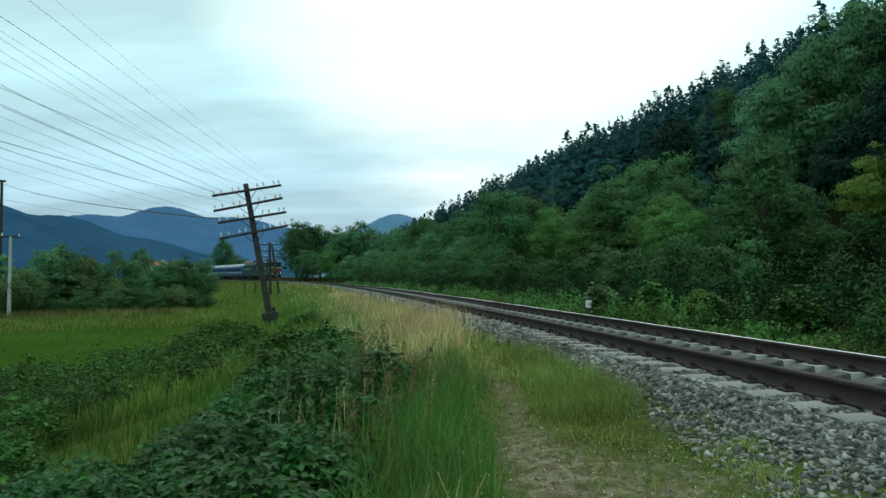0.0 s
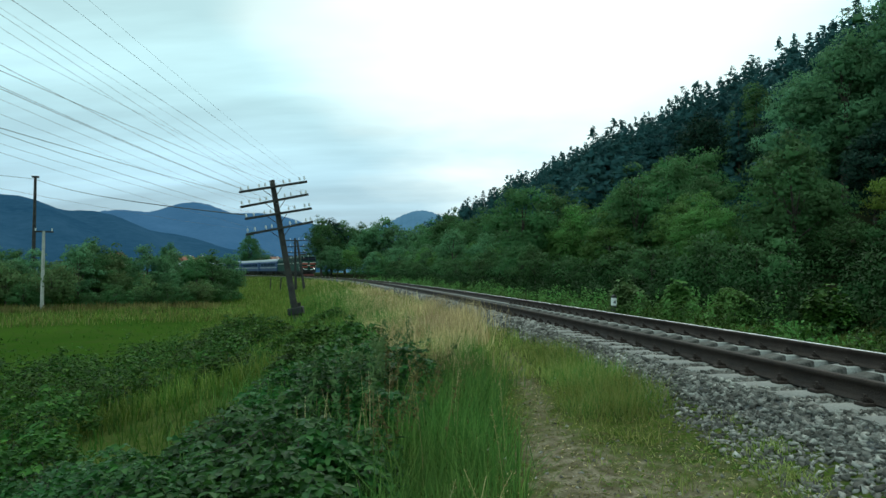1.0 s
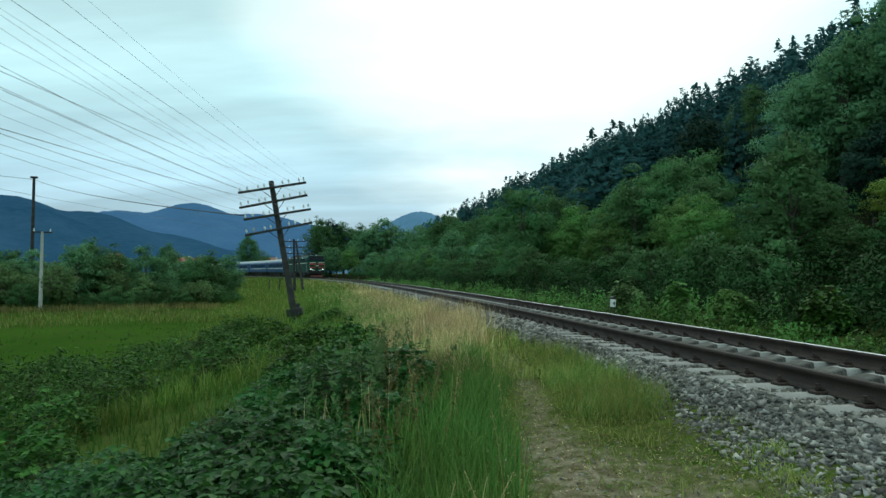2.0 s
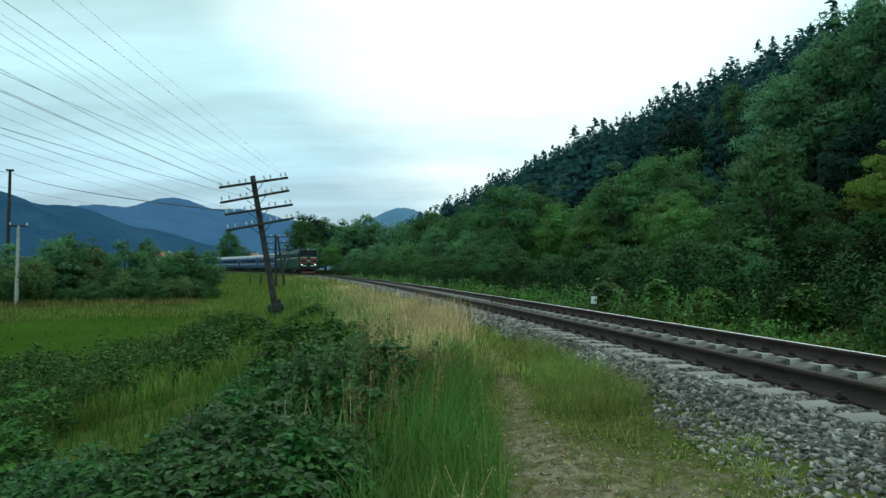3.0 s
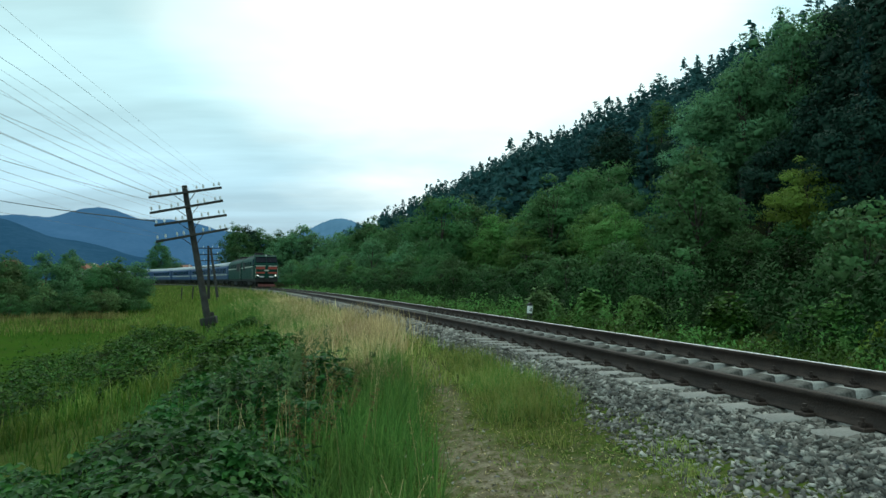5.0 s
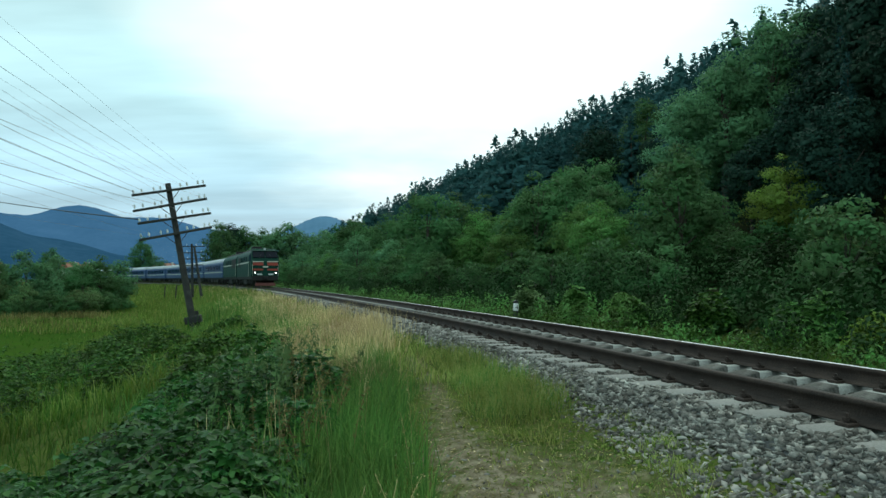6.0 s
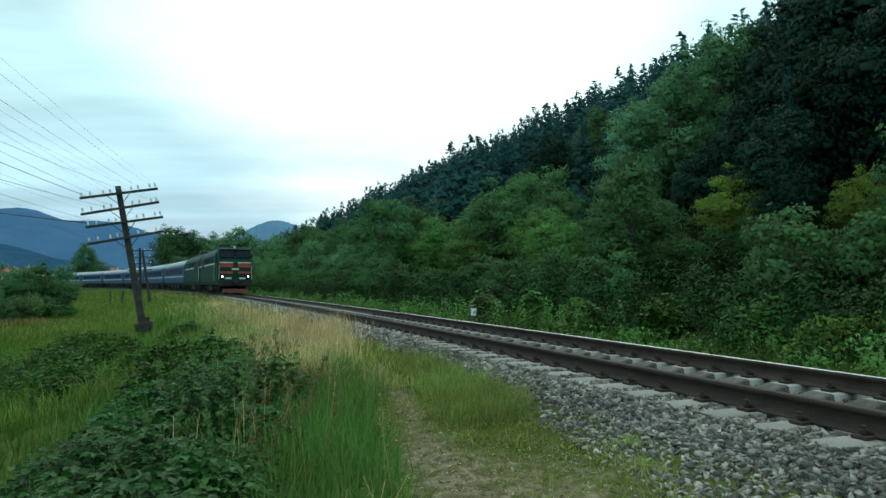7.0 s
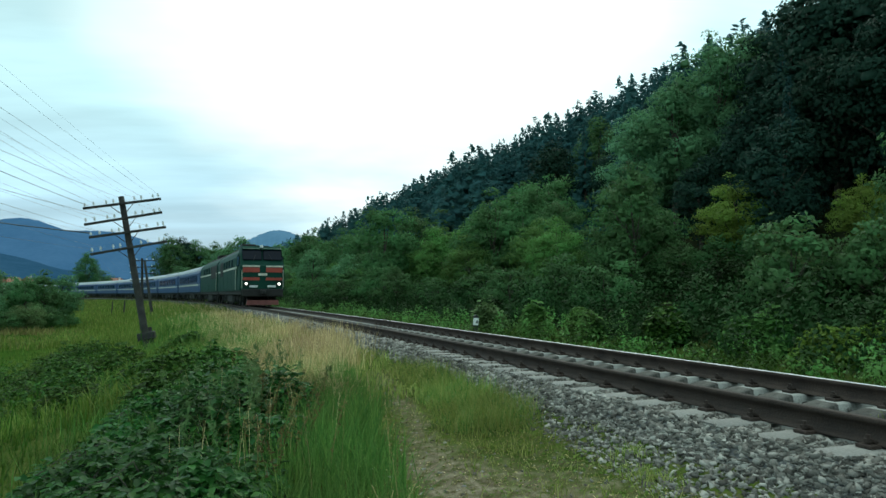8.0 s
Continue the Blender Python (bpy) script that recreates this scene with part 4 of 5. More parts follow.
    # field edge with reeds and low growth
    x, y = rng.uniform(-90, -8, 30000), rng.uniform(8, 100, 30000)
    ok = (across(x, y) < -12.5) & (across(x, y) > -24)
    x, y = clumped(rng, x[ok], y[ok], 6, 0.2)
    grow("field_grass", FIELD_GRASS, "low green field grass", [blades(rng, x, y, 0.22, 0.05, 0.7)])
    r, a = rng.uniform(54, 84, 15000), np.radians(rng.uniform(-52, -17, 15000))
    x, y = np.sin(a) * r, np.cos(a) * r
    ok = across(x, y) < -12
    x, y = clumped(rng, x[ok], y[ok], 4.5, 0.1, 3)
    k = len(x) * 3 // 4
    r, a = rng.uniform(75, 81, 3200), np.radians(rng.uniform(-47, -20, 3200))
    xr, yr = np.sin(a) * r, np.cos(a) * r
    grow("field_edge_grass", MEADOW, "rough yellowish grass along the field edge", [blades(rng, x[:k], y[:k], 0.5, 0.06, 0.6)])
    grow("field_edge_dry_grass", DEAD_GRASS, "withered grass along the field edge", [blades(rng, x[k:], y[k:], 0.6, 0.06, 0.5), blades(rng, xr, yr, 0.8, 0.06, 0.3)])
    # seed heads over the tall grass
    x, y = strip(rng, 40, 2.5, 13, -4.9, -3.8, 1.1)
    n = len(x)
    h = rng.uniform(0.5, 0.8, n)
    z = land(x, y)
    a, l = rng.uniform(0, 6.28, n), rng.uniform(0.05, 0.3, n)
    stalks, heads = [], []
    for f in np.linspace(0, 1, 7):
        stalks.append(np.stack([x + np.cos(a) * l * f * f, y + np.sin(a) * l * f * f, z + h * f], 1))
    V = np.stack([s + o for s in stalks for o in (np.array([-0.001, 0, 0]), np.array([0.001, 0, 0]))], 1).reshape(-1, 3)
    b = (np.arange(n) * 14)[:, None]
    F = np.concatenate([b + np.array([2 * k, 2 * k + 1, 2 * k + 3, 2 * k + 2]) for k in range(6)])
    c = np.repeat(stalks[-1], 26, 0)
    t = rng.uniform(0, 1, (n * 26, 1))
    c = c - t * np.repeat(stalks[-1] - stalks[-2], 26, 0) * 1.5 + rng.normal(0, 0.008, c.shape)
    grow("seeding_grass", DRY_GRASS, "pale seed heads of tall grass beside the path", [(V, F), leaf_cloud(rng, c, ball(rng, len(c)), 0.013, 0.5, 0.35)])


grasses()


def weeds():
    """Leafy growth between the track and the wood, in uneven clumps with gaps."""
    rng = np.random.default_rng(6)
    kinds = (
        ("verge_weeds", WEED_LEAF, "knee-high leafy weeds beside the far rail", 1000, 2.7, 6.0, 0.25, 0.7, 46, 0.085, 0.24),
        ("verge_herbs", LEAF_PALE, "fresh green nettles and herbs beyond the track", 460, 3.0, 7.0, 0.4, 1.1, 60, 0.10, 0.34),
        ("verge_brambles", LEAF_SHADE, "brambles at the foot of the wood, darkened as in shade", 460, 6.0, 10.5, 0.6, 1.5, 130, 0.12, 0.5),
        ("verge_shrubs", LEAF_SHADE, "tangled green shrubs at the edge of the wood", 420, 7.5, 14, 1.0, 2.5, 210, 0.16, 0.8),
    )
    for i, (name, mat, label, n, u0, u1, h0, h1, per, size, wide) in enumerate(kinds):
        x, y = clumped(rng, *strip(rng, n * 2, -5, 115, u0, u1, 1.5), 1.1 + 0.4 * i, -0.05, 2.1 * i)
        n = len(x)
        h = rng.uniform(h0, h1, n) * (0.85 + 0.4 * waves(x, y, 2.7, i))
        d = ball(rng, n * per)
        lift = rng.uniform(0.15, 1.05, (n * per, 1))
        spread = wide * (0.5 + 0.7 * rng.uniform(0, 1, n))
        c = np.repeat(np.stack([x, y, land(x, y)], 1), per, 0)
        off = d * np.repeat(np.stack([spread, spread, 0.12 * h], 1), per, 0)
        off[:, 2] += lift[:, 0] * np.repeat(h, per)
        off[:, :2] *= 1.15 - 0.55 * lift
        d[:, 2] = np.abs(d[:, 2]) + 0.5
        if i >= 2:
            dome = ball(rng, n * per)
            dome[:, 2] = np.abs(dome[:, 2])
            off = dome * np.repeat(np.stack([spread * 1.35, spread * 1.35, h], 1), per, 0) * rng.uniform(0.72, 1.1, (n * per, 1))
            d = dome
        grow(name, mat, label, [leaf_cloud(rng, c + off, d, size, 0.6, 0.5)])
    x, y = clumped(rng, *strip(rng, 20000, -2, 120, 1.8, 6.5, 1.5), 1.3, 0.2, 9)
    grow("verge_grass", FIELD_GRASS, "green grass along the far edge of the stone bed", [blades(rng, x, y, 0.42, 0.014, 0.6)])


weeds()


def bramble(name, cx, cy, rx, ry, h, n, size, leaf, label, seed, canes=14):
    """A low mound of arching canes with leaves in threes."""
    rng = np.random.default_rng(seed)
    t = thing(name, pose(cx, cy, float(land(cx, cy))), label, "bush", "bushes on the bank")
    bm = bmesh.new()
    for i in range(canes):
        a, r = rng.uniform(0, 6.28), rng.uniform(0.5, 1.0)
        tip = Vector((math.cos(a) * rx * r, math.sin(a) * ry * r, h * rng.uniform(0.2, 0.45)))
        mid = Vector((tip.x * 0.5, tip.y * 0.5, h * rng.uniform(0.5, 0.75)))
        add_tube(bm, (tip.x * 0.1, tip.y * 0.1, -0.1), mid, 0.005, 0.004, 5)
        add_tube(bm, mid, tip, 0.004, 0.002, 5)
    part("cane", bm, BARK, t)
    m = n // 3
    a = rng.uniform(0, 6.28, m)
    r = np.sqrt(rng.uniform(0, 1, m))
    px, py = np.cos(a) * rx * r, np.sin(a) * ry * r
    lump = 0.75 + 0.38 * waves(px + cx, py + cy, 0.27) + 0.25 * waves(px + cx, py + cy, 0.8, 1) + 0.12 * rng.standard_normal(m)
    top = h * np.sqrt(np.clip(1 - r**2 * 0.9, 0.05, 1)) * lump
    pz = top * (1 - 0.75 * rng.uniform(0, 1, m) ** 2.2)
    pz = pz + land(px + cx, py + cy) - float(land(cx, cy))
    c = np.stack([px, py, pz], 1)
    # three leaflets to a leaf
    th = rng.uniform(0, 6.28, m)
    C, T = [], []
    for k in range(3):
        ang = th + (k - 1) * 1.25
        dirv = np.stack([np.cos(ang), np.sin(ang), rng.uniform(-0.45, 0.15, m)], 1)
        dirv /= np.linalg.norm(dirv, axis=1, keepdims=True)
        C.append(c)
        T.append(dirv)
    C, T = np.concatenate(C), np.concatenate(T)
    k = len(C)
    s = (size * rng.uniform(0.5, 1.55, m))
    s = np.tile(s, 3)[:, None]
    up = np.array([0, 0, 1.0]) + 0.35 * rng.standard_normal((k, 3))
    b = np.cross(T, up)
    b /= np.linalg.norm(b, axis=1, keepdims=True)
    nz = np.cross(b, T)
    # outline of six corners with a fold on the midrib: two quads
    base, tip = C + T * s * 0.06, C + T * s * 1.0 - nz * s * 0.12
    w1 = 0.33 * s
    V = np.stack([base, C + T * s * 0.35 + b * w1 + nz * s * 0.07, C + T * s * 0.72 + b * w1 * 0.72 + nz * s * 0.02, tip, C + T * s * 0.72 - b * w1 * 0.72 + nz * s * 0.02, C + T * s * 0.35 - b * w1 + nz * s * 0.07], 1).reshape(-1, 3)
    o = (np.arange(k) * 6)[:, None]
    F = np.concatenate([o + np.array([0, 1, 2, 3]), o + np.array([0, 3, 4, 5])])
    part("foliage", mesh_from("foliage", V, F, leaf), None, t)
    return t


def near_bushes():
    lab = "dark green bramble bush with toothed leaves on the bank"
    for i, (x, y, rx, ry, h, n) in enumerate([(-1.5, 4.1, 0.95, 0.8, 0.55, 3300), (-2.45, 5.1, 1.0, 0.9, 0.55, 3000), (-1.35, 5.5, 0.85, 0.8, 0.62, 2700), (-2.0, 6.5, 0.9, 0.85, 0.62, 2400), (-1.5, 7.7, 0.8, 0.9, 0.72, 2300), (-2.6, 7.6, 0.8, 0.8, 0.55, 1900), (-1.7, 9.3, 0.85, 1.0, 0.72, 2000), (-2.6, 9.6, 0.8, 0.9, 0.5, 1500), (-0.85, 6.9, 0.5, 0.65, 0.5, 1200), (-0.8, 8.4, 0.5, 0.7, 0.62, 1200), (-0.85, 4.9, 0.4, 0.5, 0.36, 800), (-3.5, 6.0, 1.0, 0.8, 0.5, 1900), (-4.4, 7.2, 1.0, 0.8, 0.55, 1700), (-3.2, 4.6, 0.8, 0.7, 0.5, 1800)]):
        bramble("bramble_bush", x, y, rx, ry, h, int(n * 1.7), 0.070, BRAMBLE_LEAF, lab, 100 + i)
    for i, (x, y, r, h) in enumerate([(-6.0, 8.6, 1.1, 0.9), (-7.6, 11.5, 1.4, 1.2), (-7.8, 14.8, 1.6, 1.0), (-10.2, 16.5, 1.7, 1.5), (-7.0, 18.4, 1.5, 0.9), (-6.4, 20.6, 1.3, 0.8), (-11.0, 21.5, 1.9, 1.2), (-9.2, 24.0, 1.6, 0.9), (-12.3, 27.0, 2.0, 1.1), (-9.8, 29.5, 1.5, 0.9), (-11.8, 33.0, 1.6, 0.9), (-2.9, 12.0, 0.8, 0.6), (-3.4, 14.4, 0.9, 0.6), (-4.4, 16.5, 0.9, 0.5), (-2.0, 11.6, 0.8, 0.7), (-2.2, 14.0, 0.8, 0.6), (-14.5, 24.0, 1.6, 1.2), (-13.5, 19.5, 1.7, 1.6), (-5.4, 15.3, 0.9, 0.6), (-4.7, 22.5, 0.8, 0.5)]):
        bramble("shrub", x, y, 0.85 * r, 0.85 * r, h, 2600, 0.075 + 0.0012 * y, WEED_LEAF, "low leafy green shrub on the bank below the track", 120 + i)
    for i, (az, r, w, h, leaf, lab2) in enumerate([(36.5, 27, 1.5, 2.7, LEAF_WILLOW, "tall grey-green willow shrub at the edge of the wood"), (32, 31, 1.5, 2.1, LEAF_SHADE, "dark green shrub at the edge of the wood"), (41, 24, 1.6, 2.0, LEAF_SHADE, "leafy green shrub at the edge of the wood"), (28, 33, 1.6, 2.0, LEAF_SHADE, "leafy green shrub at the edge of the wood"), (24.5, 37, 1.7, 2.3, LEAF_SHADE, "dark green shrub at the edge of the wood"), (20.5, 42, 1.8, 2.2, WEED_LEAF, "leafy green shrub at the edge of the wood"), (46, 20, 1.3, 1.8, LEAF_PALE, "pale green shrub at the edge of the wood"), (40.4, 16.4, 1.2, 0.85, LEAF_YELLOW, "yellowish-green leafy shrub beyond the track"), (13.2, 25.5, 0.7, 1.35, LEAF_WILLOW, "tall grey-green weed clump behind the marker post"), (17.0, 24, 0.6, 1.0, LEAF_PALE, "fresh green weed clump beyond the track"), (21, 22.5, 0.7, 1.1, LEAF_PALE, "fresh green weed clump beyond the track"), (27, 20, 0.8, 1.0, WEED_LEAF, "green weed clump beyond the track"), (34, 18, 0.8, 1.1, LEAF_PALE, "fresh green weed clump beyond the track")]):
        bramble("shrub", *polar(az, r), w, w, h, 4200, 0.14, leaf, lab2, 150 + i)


near_bushes()


def herb_stalks(name, mat, label, rng, x, y, h, per, size):
    """Upright leafy stalks: a thin stem with narrow leaves all the way up, drooping at the tip."""
    n = len(x)
    z = land(x, y)
    a, l = rng.uniform(0, 6.283, n), h * rng.uniform(0.05, 0.3, n)
    rows = [np.stack([x + np.cos(a) * l * f * f, y + np.sin(a) * l * f * f, z + h * f * (1 - 0.08 * f)], 1) for f in np.linspace(0, 1, 6)]
    V = np.stack([p + o for p in rows for o in (np.array([-0.003, 0, 0]), np.array([0.003, 0, 0]))], 1).reshape(-1, 3)
    b = (np.arange(n) * 12)[:, None]
    F = np.concatenate([b + np.array([2 * k, 2 * k + 1, 2 * k + 3, 2 * k + 2]) for k in range(5)])
    t = rng.uniform(0.35, 1.0, n * per)
    P = np.stack(rows, 1)[np.repeat(np.arange(n), per), np.clip((t * 5).astype(int), 0, 4)]
    Q = np.stack(rows, 1)[np.repeat(np.arange(n), per), np.clip((t * 5).astype(int), 0, 4) + 1]
    c = P + (Q - P) * (t * 5 % 1)[:, None]
    d = ball(rng, n * per)
    d[:, 2] = np.abs(d[:, 2]) * 0.5 + 0.3
    c = c + d * size * 0.45
    leaves = leaf_cloud(rng, c, d, size, 0.5, 0.3)
    grow(name, mat, label, [(V, F), leaves[:2]])


def herbs():
    rng = np.random.default_rng(44)
    x, y = rng.normal(-1.35, 0.5, 44), rng.uniform(6.2, 10.8, 44)
    herb_stalks("tall_herbs", LEAF_WILLOW, "grey-green leafy stalks of tall herbs over the brambles", rng, x, y, rng.uniform(0.6, 0.95, 44), 30, 0.08)
    x, y = rng.normal(-0.55, 0.22, 34), rng.uniform(5.0, 9.0, 34)
    herb_stalks("fading_herbs", DEAD_GRASS, "withered brownish stalks beside the tall grass", rng, x, y, rng.uniform(0.5, 0.85, 34), 22, 0.05)
    u = rng.uniform(0, 1, (3, 900))
    x, y = -15 + 9.5 * u[0], 11 + 21 * u[1]
    grow("hollow_reeds", FIELD_GRASS, "tall green reeds and rushes in the damp hollow", [blades(rng, x, y, 1.0, 0.022, 0.25)])


herbs()

# ---- telegraph line ----


def telegraph_pole(m, lean, label, arm_w, zs, h, braced=False):
    """A wooden pole on a short stub, with cross-arms, pin insulators and braces."""
    t = thing("telegraph_pole", m, label, "telegraph pole", "telegraph poles")
    tilt = Matrix.Rotation(radians(lean), 4, "Y")
    bm = tube((0, 0, 0.2), (0, 0, h), 0.15, 0.105, 12)
    bmesh.ops.transform(bm, matrix=tilt, verts=bm.verts)
    part("pole", bm, OLD_WOOD, t)
    if not braced:
        bm = bmesh.new()
        add_tube(bm, (0.02, 0.26, 0.0), (-0.22, 0.26, 1.75), 0.16, 0.14, 10)
        part("stub", bm, OLD_WOOD, t, "tarred stub at the pole's foot")
        bm = box((0.62, 0.5, 0.30), Matrix.Translation((-0.24, 0.1, 1.42)) @ Matrix.Rotation(radians(lean), 4, "Y"), 0.03)
        part("binding", bm, BLACK_PAINT, t, "dark wire-bound clamp round the foot")
    else:
        part("brace_pole", tube((1.05, -0.9, -0.5), (0.1, -0.12, h * 0.95), 0.15, 0.11, 10), OLD_WOOD, t)
    tops = []
    for z, w, off in zip(zs, arm_w, (0.03, -0.02, 0.05, 0.0)):
        arm = part("cross_arm", box((w, 0.10, 0.09), tilt @ Matrix.Translation((off, -0.15, z)) @ Matrix.Rotation(radians(0.8 if off > 0 else -1.0), 4, "Y"), 0.008), OLD_WOOD, t)
        for sx in (-1, 1):
            bm = tube((sx * 0.42, -0.16, z - 0.03), (sx * 0.06, -0.13, z - 0.40), 0.013, sides=6)
            bmesh.ops.transform(bm, matrix=tilt, verts=bm.verts)
            part("arm_brace", bm, RUST, t)
        row = []
        for k, f in enumerate((-0.47, -0.36, -0.2, -0.11, 0.16, 0.25, 0.40, 0.47)):
            if braced and k % 2:
                continue
            bm = bmesh.new()
            x = f * w + off
            add_tube(bm, (x, -0.15, z + 0.04), (x, -0.15, z + 0.13), 0.012, sides=6)
            add_tube(bm, (x, -0.15, z + 0.10), (x, -0.15, z + 0.16), 0.045, 0.04, 8)
            add_tube(bm, (x, -0.15, z + 0.16), (x, -0.15, z + 0.22), 0.032, 0.025, 8)
            bmesh.ops.transform(bm, matrix=tilt, verts=bm.verts)
            part("insulator", bm, PORCELAIN, arm, "white porcelain insulator")
            row.append(m @ tilt @ Vector((x, -0.15, z + 0.17)))
        tops.append(row)
    return tops


def wire(a, b, sag, r, label="thin sagging telegraph wire", mat=WIRE):
    cu = bpy.data.curves.new("wire", "CURVE")
    cu.dimensions, cu.bevel_depth, cu.bevel_resolution = "3D", r, 1
    sp = cu.splines.new("POLY")
    n = 28
    sp.points.add(n)
    for i in range(n + 1):
        f = i / n
        p = Vector(a).lerp(Vector(b), f)
        sp.points[i].co = (p.x, p.y, p.z - 4 * sag * f * (1 - f), 1)
    cu.materials.append(mat)
    return tagged(new("overhead_wire", cu), label, "wire", "overhead wires")


def telegraph_line():
    near = telegraph_pole(pose(-6.80, 27.9, -2.15, 0, 0, 6), -10.6, "leaning tarred wooden telegraph pole with four cross-arms of white insulators", (2.78, 2.8, 2.75, 2.75), (6.62, 6.05, 5.50, 4.90), 6.92)
    far = telegraph_pole(pose(-18.3, 72.5, -1.2, 0, 0, 10), -1.5, "braced wooden telegraph pole with cross-arms beside the track", (2.5, 2.3, 2.3, 2.2), (5.45, 4.8, 4.15, 3.5), 5.7, True)
    # towards the other side the wires run to a pole out of sight: (arm, insulator, height there, radius)
    runs = [(0, 7, 6.5, 2), (0, 6, 6.15, 3), (0, 5, 5.7, 4), (0, 4, 5.65, 2), (0, 3, 7.0, 3), (0, 2, 6.95, 3), (1, 7, 3.8, 2), (0, 1, 6.0, 5), (1, 6, 3.25, 4), (0, 0, 5.4, 5),
            (1, 3, 4.7, 5), (1, 1, 5.35, 3), (1, 0, 5.05, 3), (2, 5, 2.65, 5), (2, 1, 4.5, 5), (2, 0, 4.35, 3), (3, 1, 4.7, 3), (3, 0, 3.2, 3)]
    for arm, k, z, r in runs:
        p = near[arm][k]
        wire(p, (p.x + 0.065 * (p.y + 24), -24, z), 0.6, 0.00092 * r)
    for row, row2 in zip(near, far):
        wire(row[0], row2[0], 0.5, 0.0015)
    return near


NEAR_ARMS = telegraph_line()


def field_poles():
    x, y = polar(-32.4, 78)
    m = pose(x, y, float(land(x, y)), 0, 0, 30)
    t = thing("concrete_pole", m, "slim pale concrete pole with a short cross-arm in the field", "utility pole")
    part("shaft", tube((0, 0, -0.3), (0, 0, 7.9), 0.19, 0.13, 10), PALE_CONCRETE, t)
    part("cross_arm", box((1.7, 0.14, 0.14), Matrix.Translation((0, 0, 7.85)), 0.01), OLD_WOOD, t)
    for dx in (-0.7, 0.7):
        part("insulator", tube((dx, 0, 7.92), (dx, 0, 8.2), 0.06, 0.05, 8), PORCELAIN, t)
    x2, y2 = polar(-33.0, 112)
    t = thing("tall_pole", pose(x2, y2, float(land(x2, y2)), 0, 0, 20), "tall dark steel mast beyond the thicket", "mast")
    part("shaft", tube((0, 0, -0.3), (0, 0, 17.3), 0.30, 0.18, 8), OLD_WOOD, t)
    part("head", box((0.9, 0.5, 0.25), Matrix.Translation((0, 0, 17.2)), 0.03), OLD_WOOD, t)
    top = Vector((x2, y2, float(land(x2, y2)) + 16.9))
    wire(NEAR_ARMS[2][0], top, 0.5, 0.026, "thick sagging cable from the pole to the mast", BLACK_PAINT)
    x3, y3 = polar(-75, 90)
    wire(top, (x3, y3, 17), 1.5, 0.03, "thick sagging cable from the mast onward", BLACK_PAINT)
    # fence posts along the far bank
    for az, r in ((-16.2, 118), (-15.4, 100)):
        x, y = polar(az, r)
        f = thing("fence_post", pose(x, y, float(land(x, y)), 0, 3, 0), "short dark wooden post on the bank", "post")
        part("post", box((0.16, 0.16, 2.0), Matrix.Translation((0, 0, 0.9)), 0.02), OLD_WOOD, f)


field_poles()

# ---- distant houses ----
PLASTER = surface("pale_plaster", (0.55, 0.54, 0.50), (0.72, 0.71, 0.67), 0.8, 0.9)
ROOF_RED = surface("red_roofing", (0.20, 0.085, 0.055), (0.30, 0.13, 0.085), 1.5, 0.8)
PANE = glass_material("dark_pane", (0.02, 0.025, 0.03))


def house(az, r, w, d, h, turn, z):
    x, y = polar(az, r)
    t = thing("house", pose(x, y, z, 0, 0, turn), "small pale house with a red pitched roof beyond the trees", "house", "houses in the valley")
    wall = part("wall", box((w, d, h), Matrix.Translation((0, 0, h / 2)), 0.02), PLASTER, t)
    part("roof", prism([(-w / 2 - 0.5, h - 0.1), (w / 2 + 0.5, h - 0.1), (0, h + w * 0.42)], d + 0.9), ROOF_RED, t, "red pitched roof")
    for i in (-1, 0, 1):
        win = part("window", box((1.2, 0.12, 1.3), Matrix.Translation((i * w * 0.3, -d / 2, h * 0.55)), 0.02), WHITE_PAINT, t)
        part("pane", box((1.0, 0.06, 1.1), Matrix.Translation((i * w * 0.3, -d / 2 - 0.06, h * 0.55))), PANE, win)
    part("chimney", box((0.7, 0.7, 1.6), Matrix.Translation((w * 0.15, d * 0.2, h + w * 0.36)), 0.03), PLASTER, t)


for args in ((-16.9, 430, 8, 10, 4.6, 30, 1.2), (-15.9, 440, 7, 9, 5.0, -20, 2.4), (-21.6, 430, 8, 10, 4.5, 15, 2.4), (-27.6, 420, 8, 10, 4.8, 60, 3.0), (-22.6, 460, 8, 9, 4.8, -30, 2.6)):
    house(*args)

# ---- train ----
GREEN = surface("dark_green_coachwork", (0.005, 0.040, 0.028), (0.010, 0.058, 0.042), 1.2, 0.6, bump=0.05, vary=0.03, spec=0.12)
BLUE = surface("blue_coachwork", (0.009, 0.043, 0.135), (0.016, 0.064, 0.185), 0.8, 0.42, bump=0.05, vary=0.08)
RED = surface("red_paint", (0.26, 0.040, 0.028), (0.38, 0.065, 0.042), 3, 0.5, vary=0)
FADED_RED = surface("faded_red_paint", (0.13, 0.04, 0.036), (0.24, 0.085, 0.075), 3, 0.7, vary=0)
CREAM = surface("cream_stripe", (0.50, 0.50, 0.42), (0.66, 0.66, 0.57), 3, 0.5, vary=0)
ROOF_GREY = surface("grey_roof", (0.26, 0.30, 0.33), (0.42, 0.46, 0.49), 1.0, 0.6, vary=0.05)
SOOT = surface("sooty_steel", (0.008, 0.009, 0.009), (0.024, 0.024, 0.023), 2, 0.8, bump=0.3, vary=0)
WINDOW = glass_material("dark_window_glass", (0.008, 0.012, 0.02), 0.10)
LAMP = surface("lit_headlamp", (0.9, 0.9, 0.85), (1, 1, 0.95), 5, 0.3, bump=0, emit=(1.0, 0.98, 0.92, 4.0), vary=0)
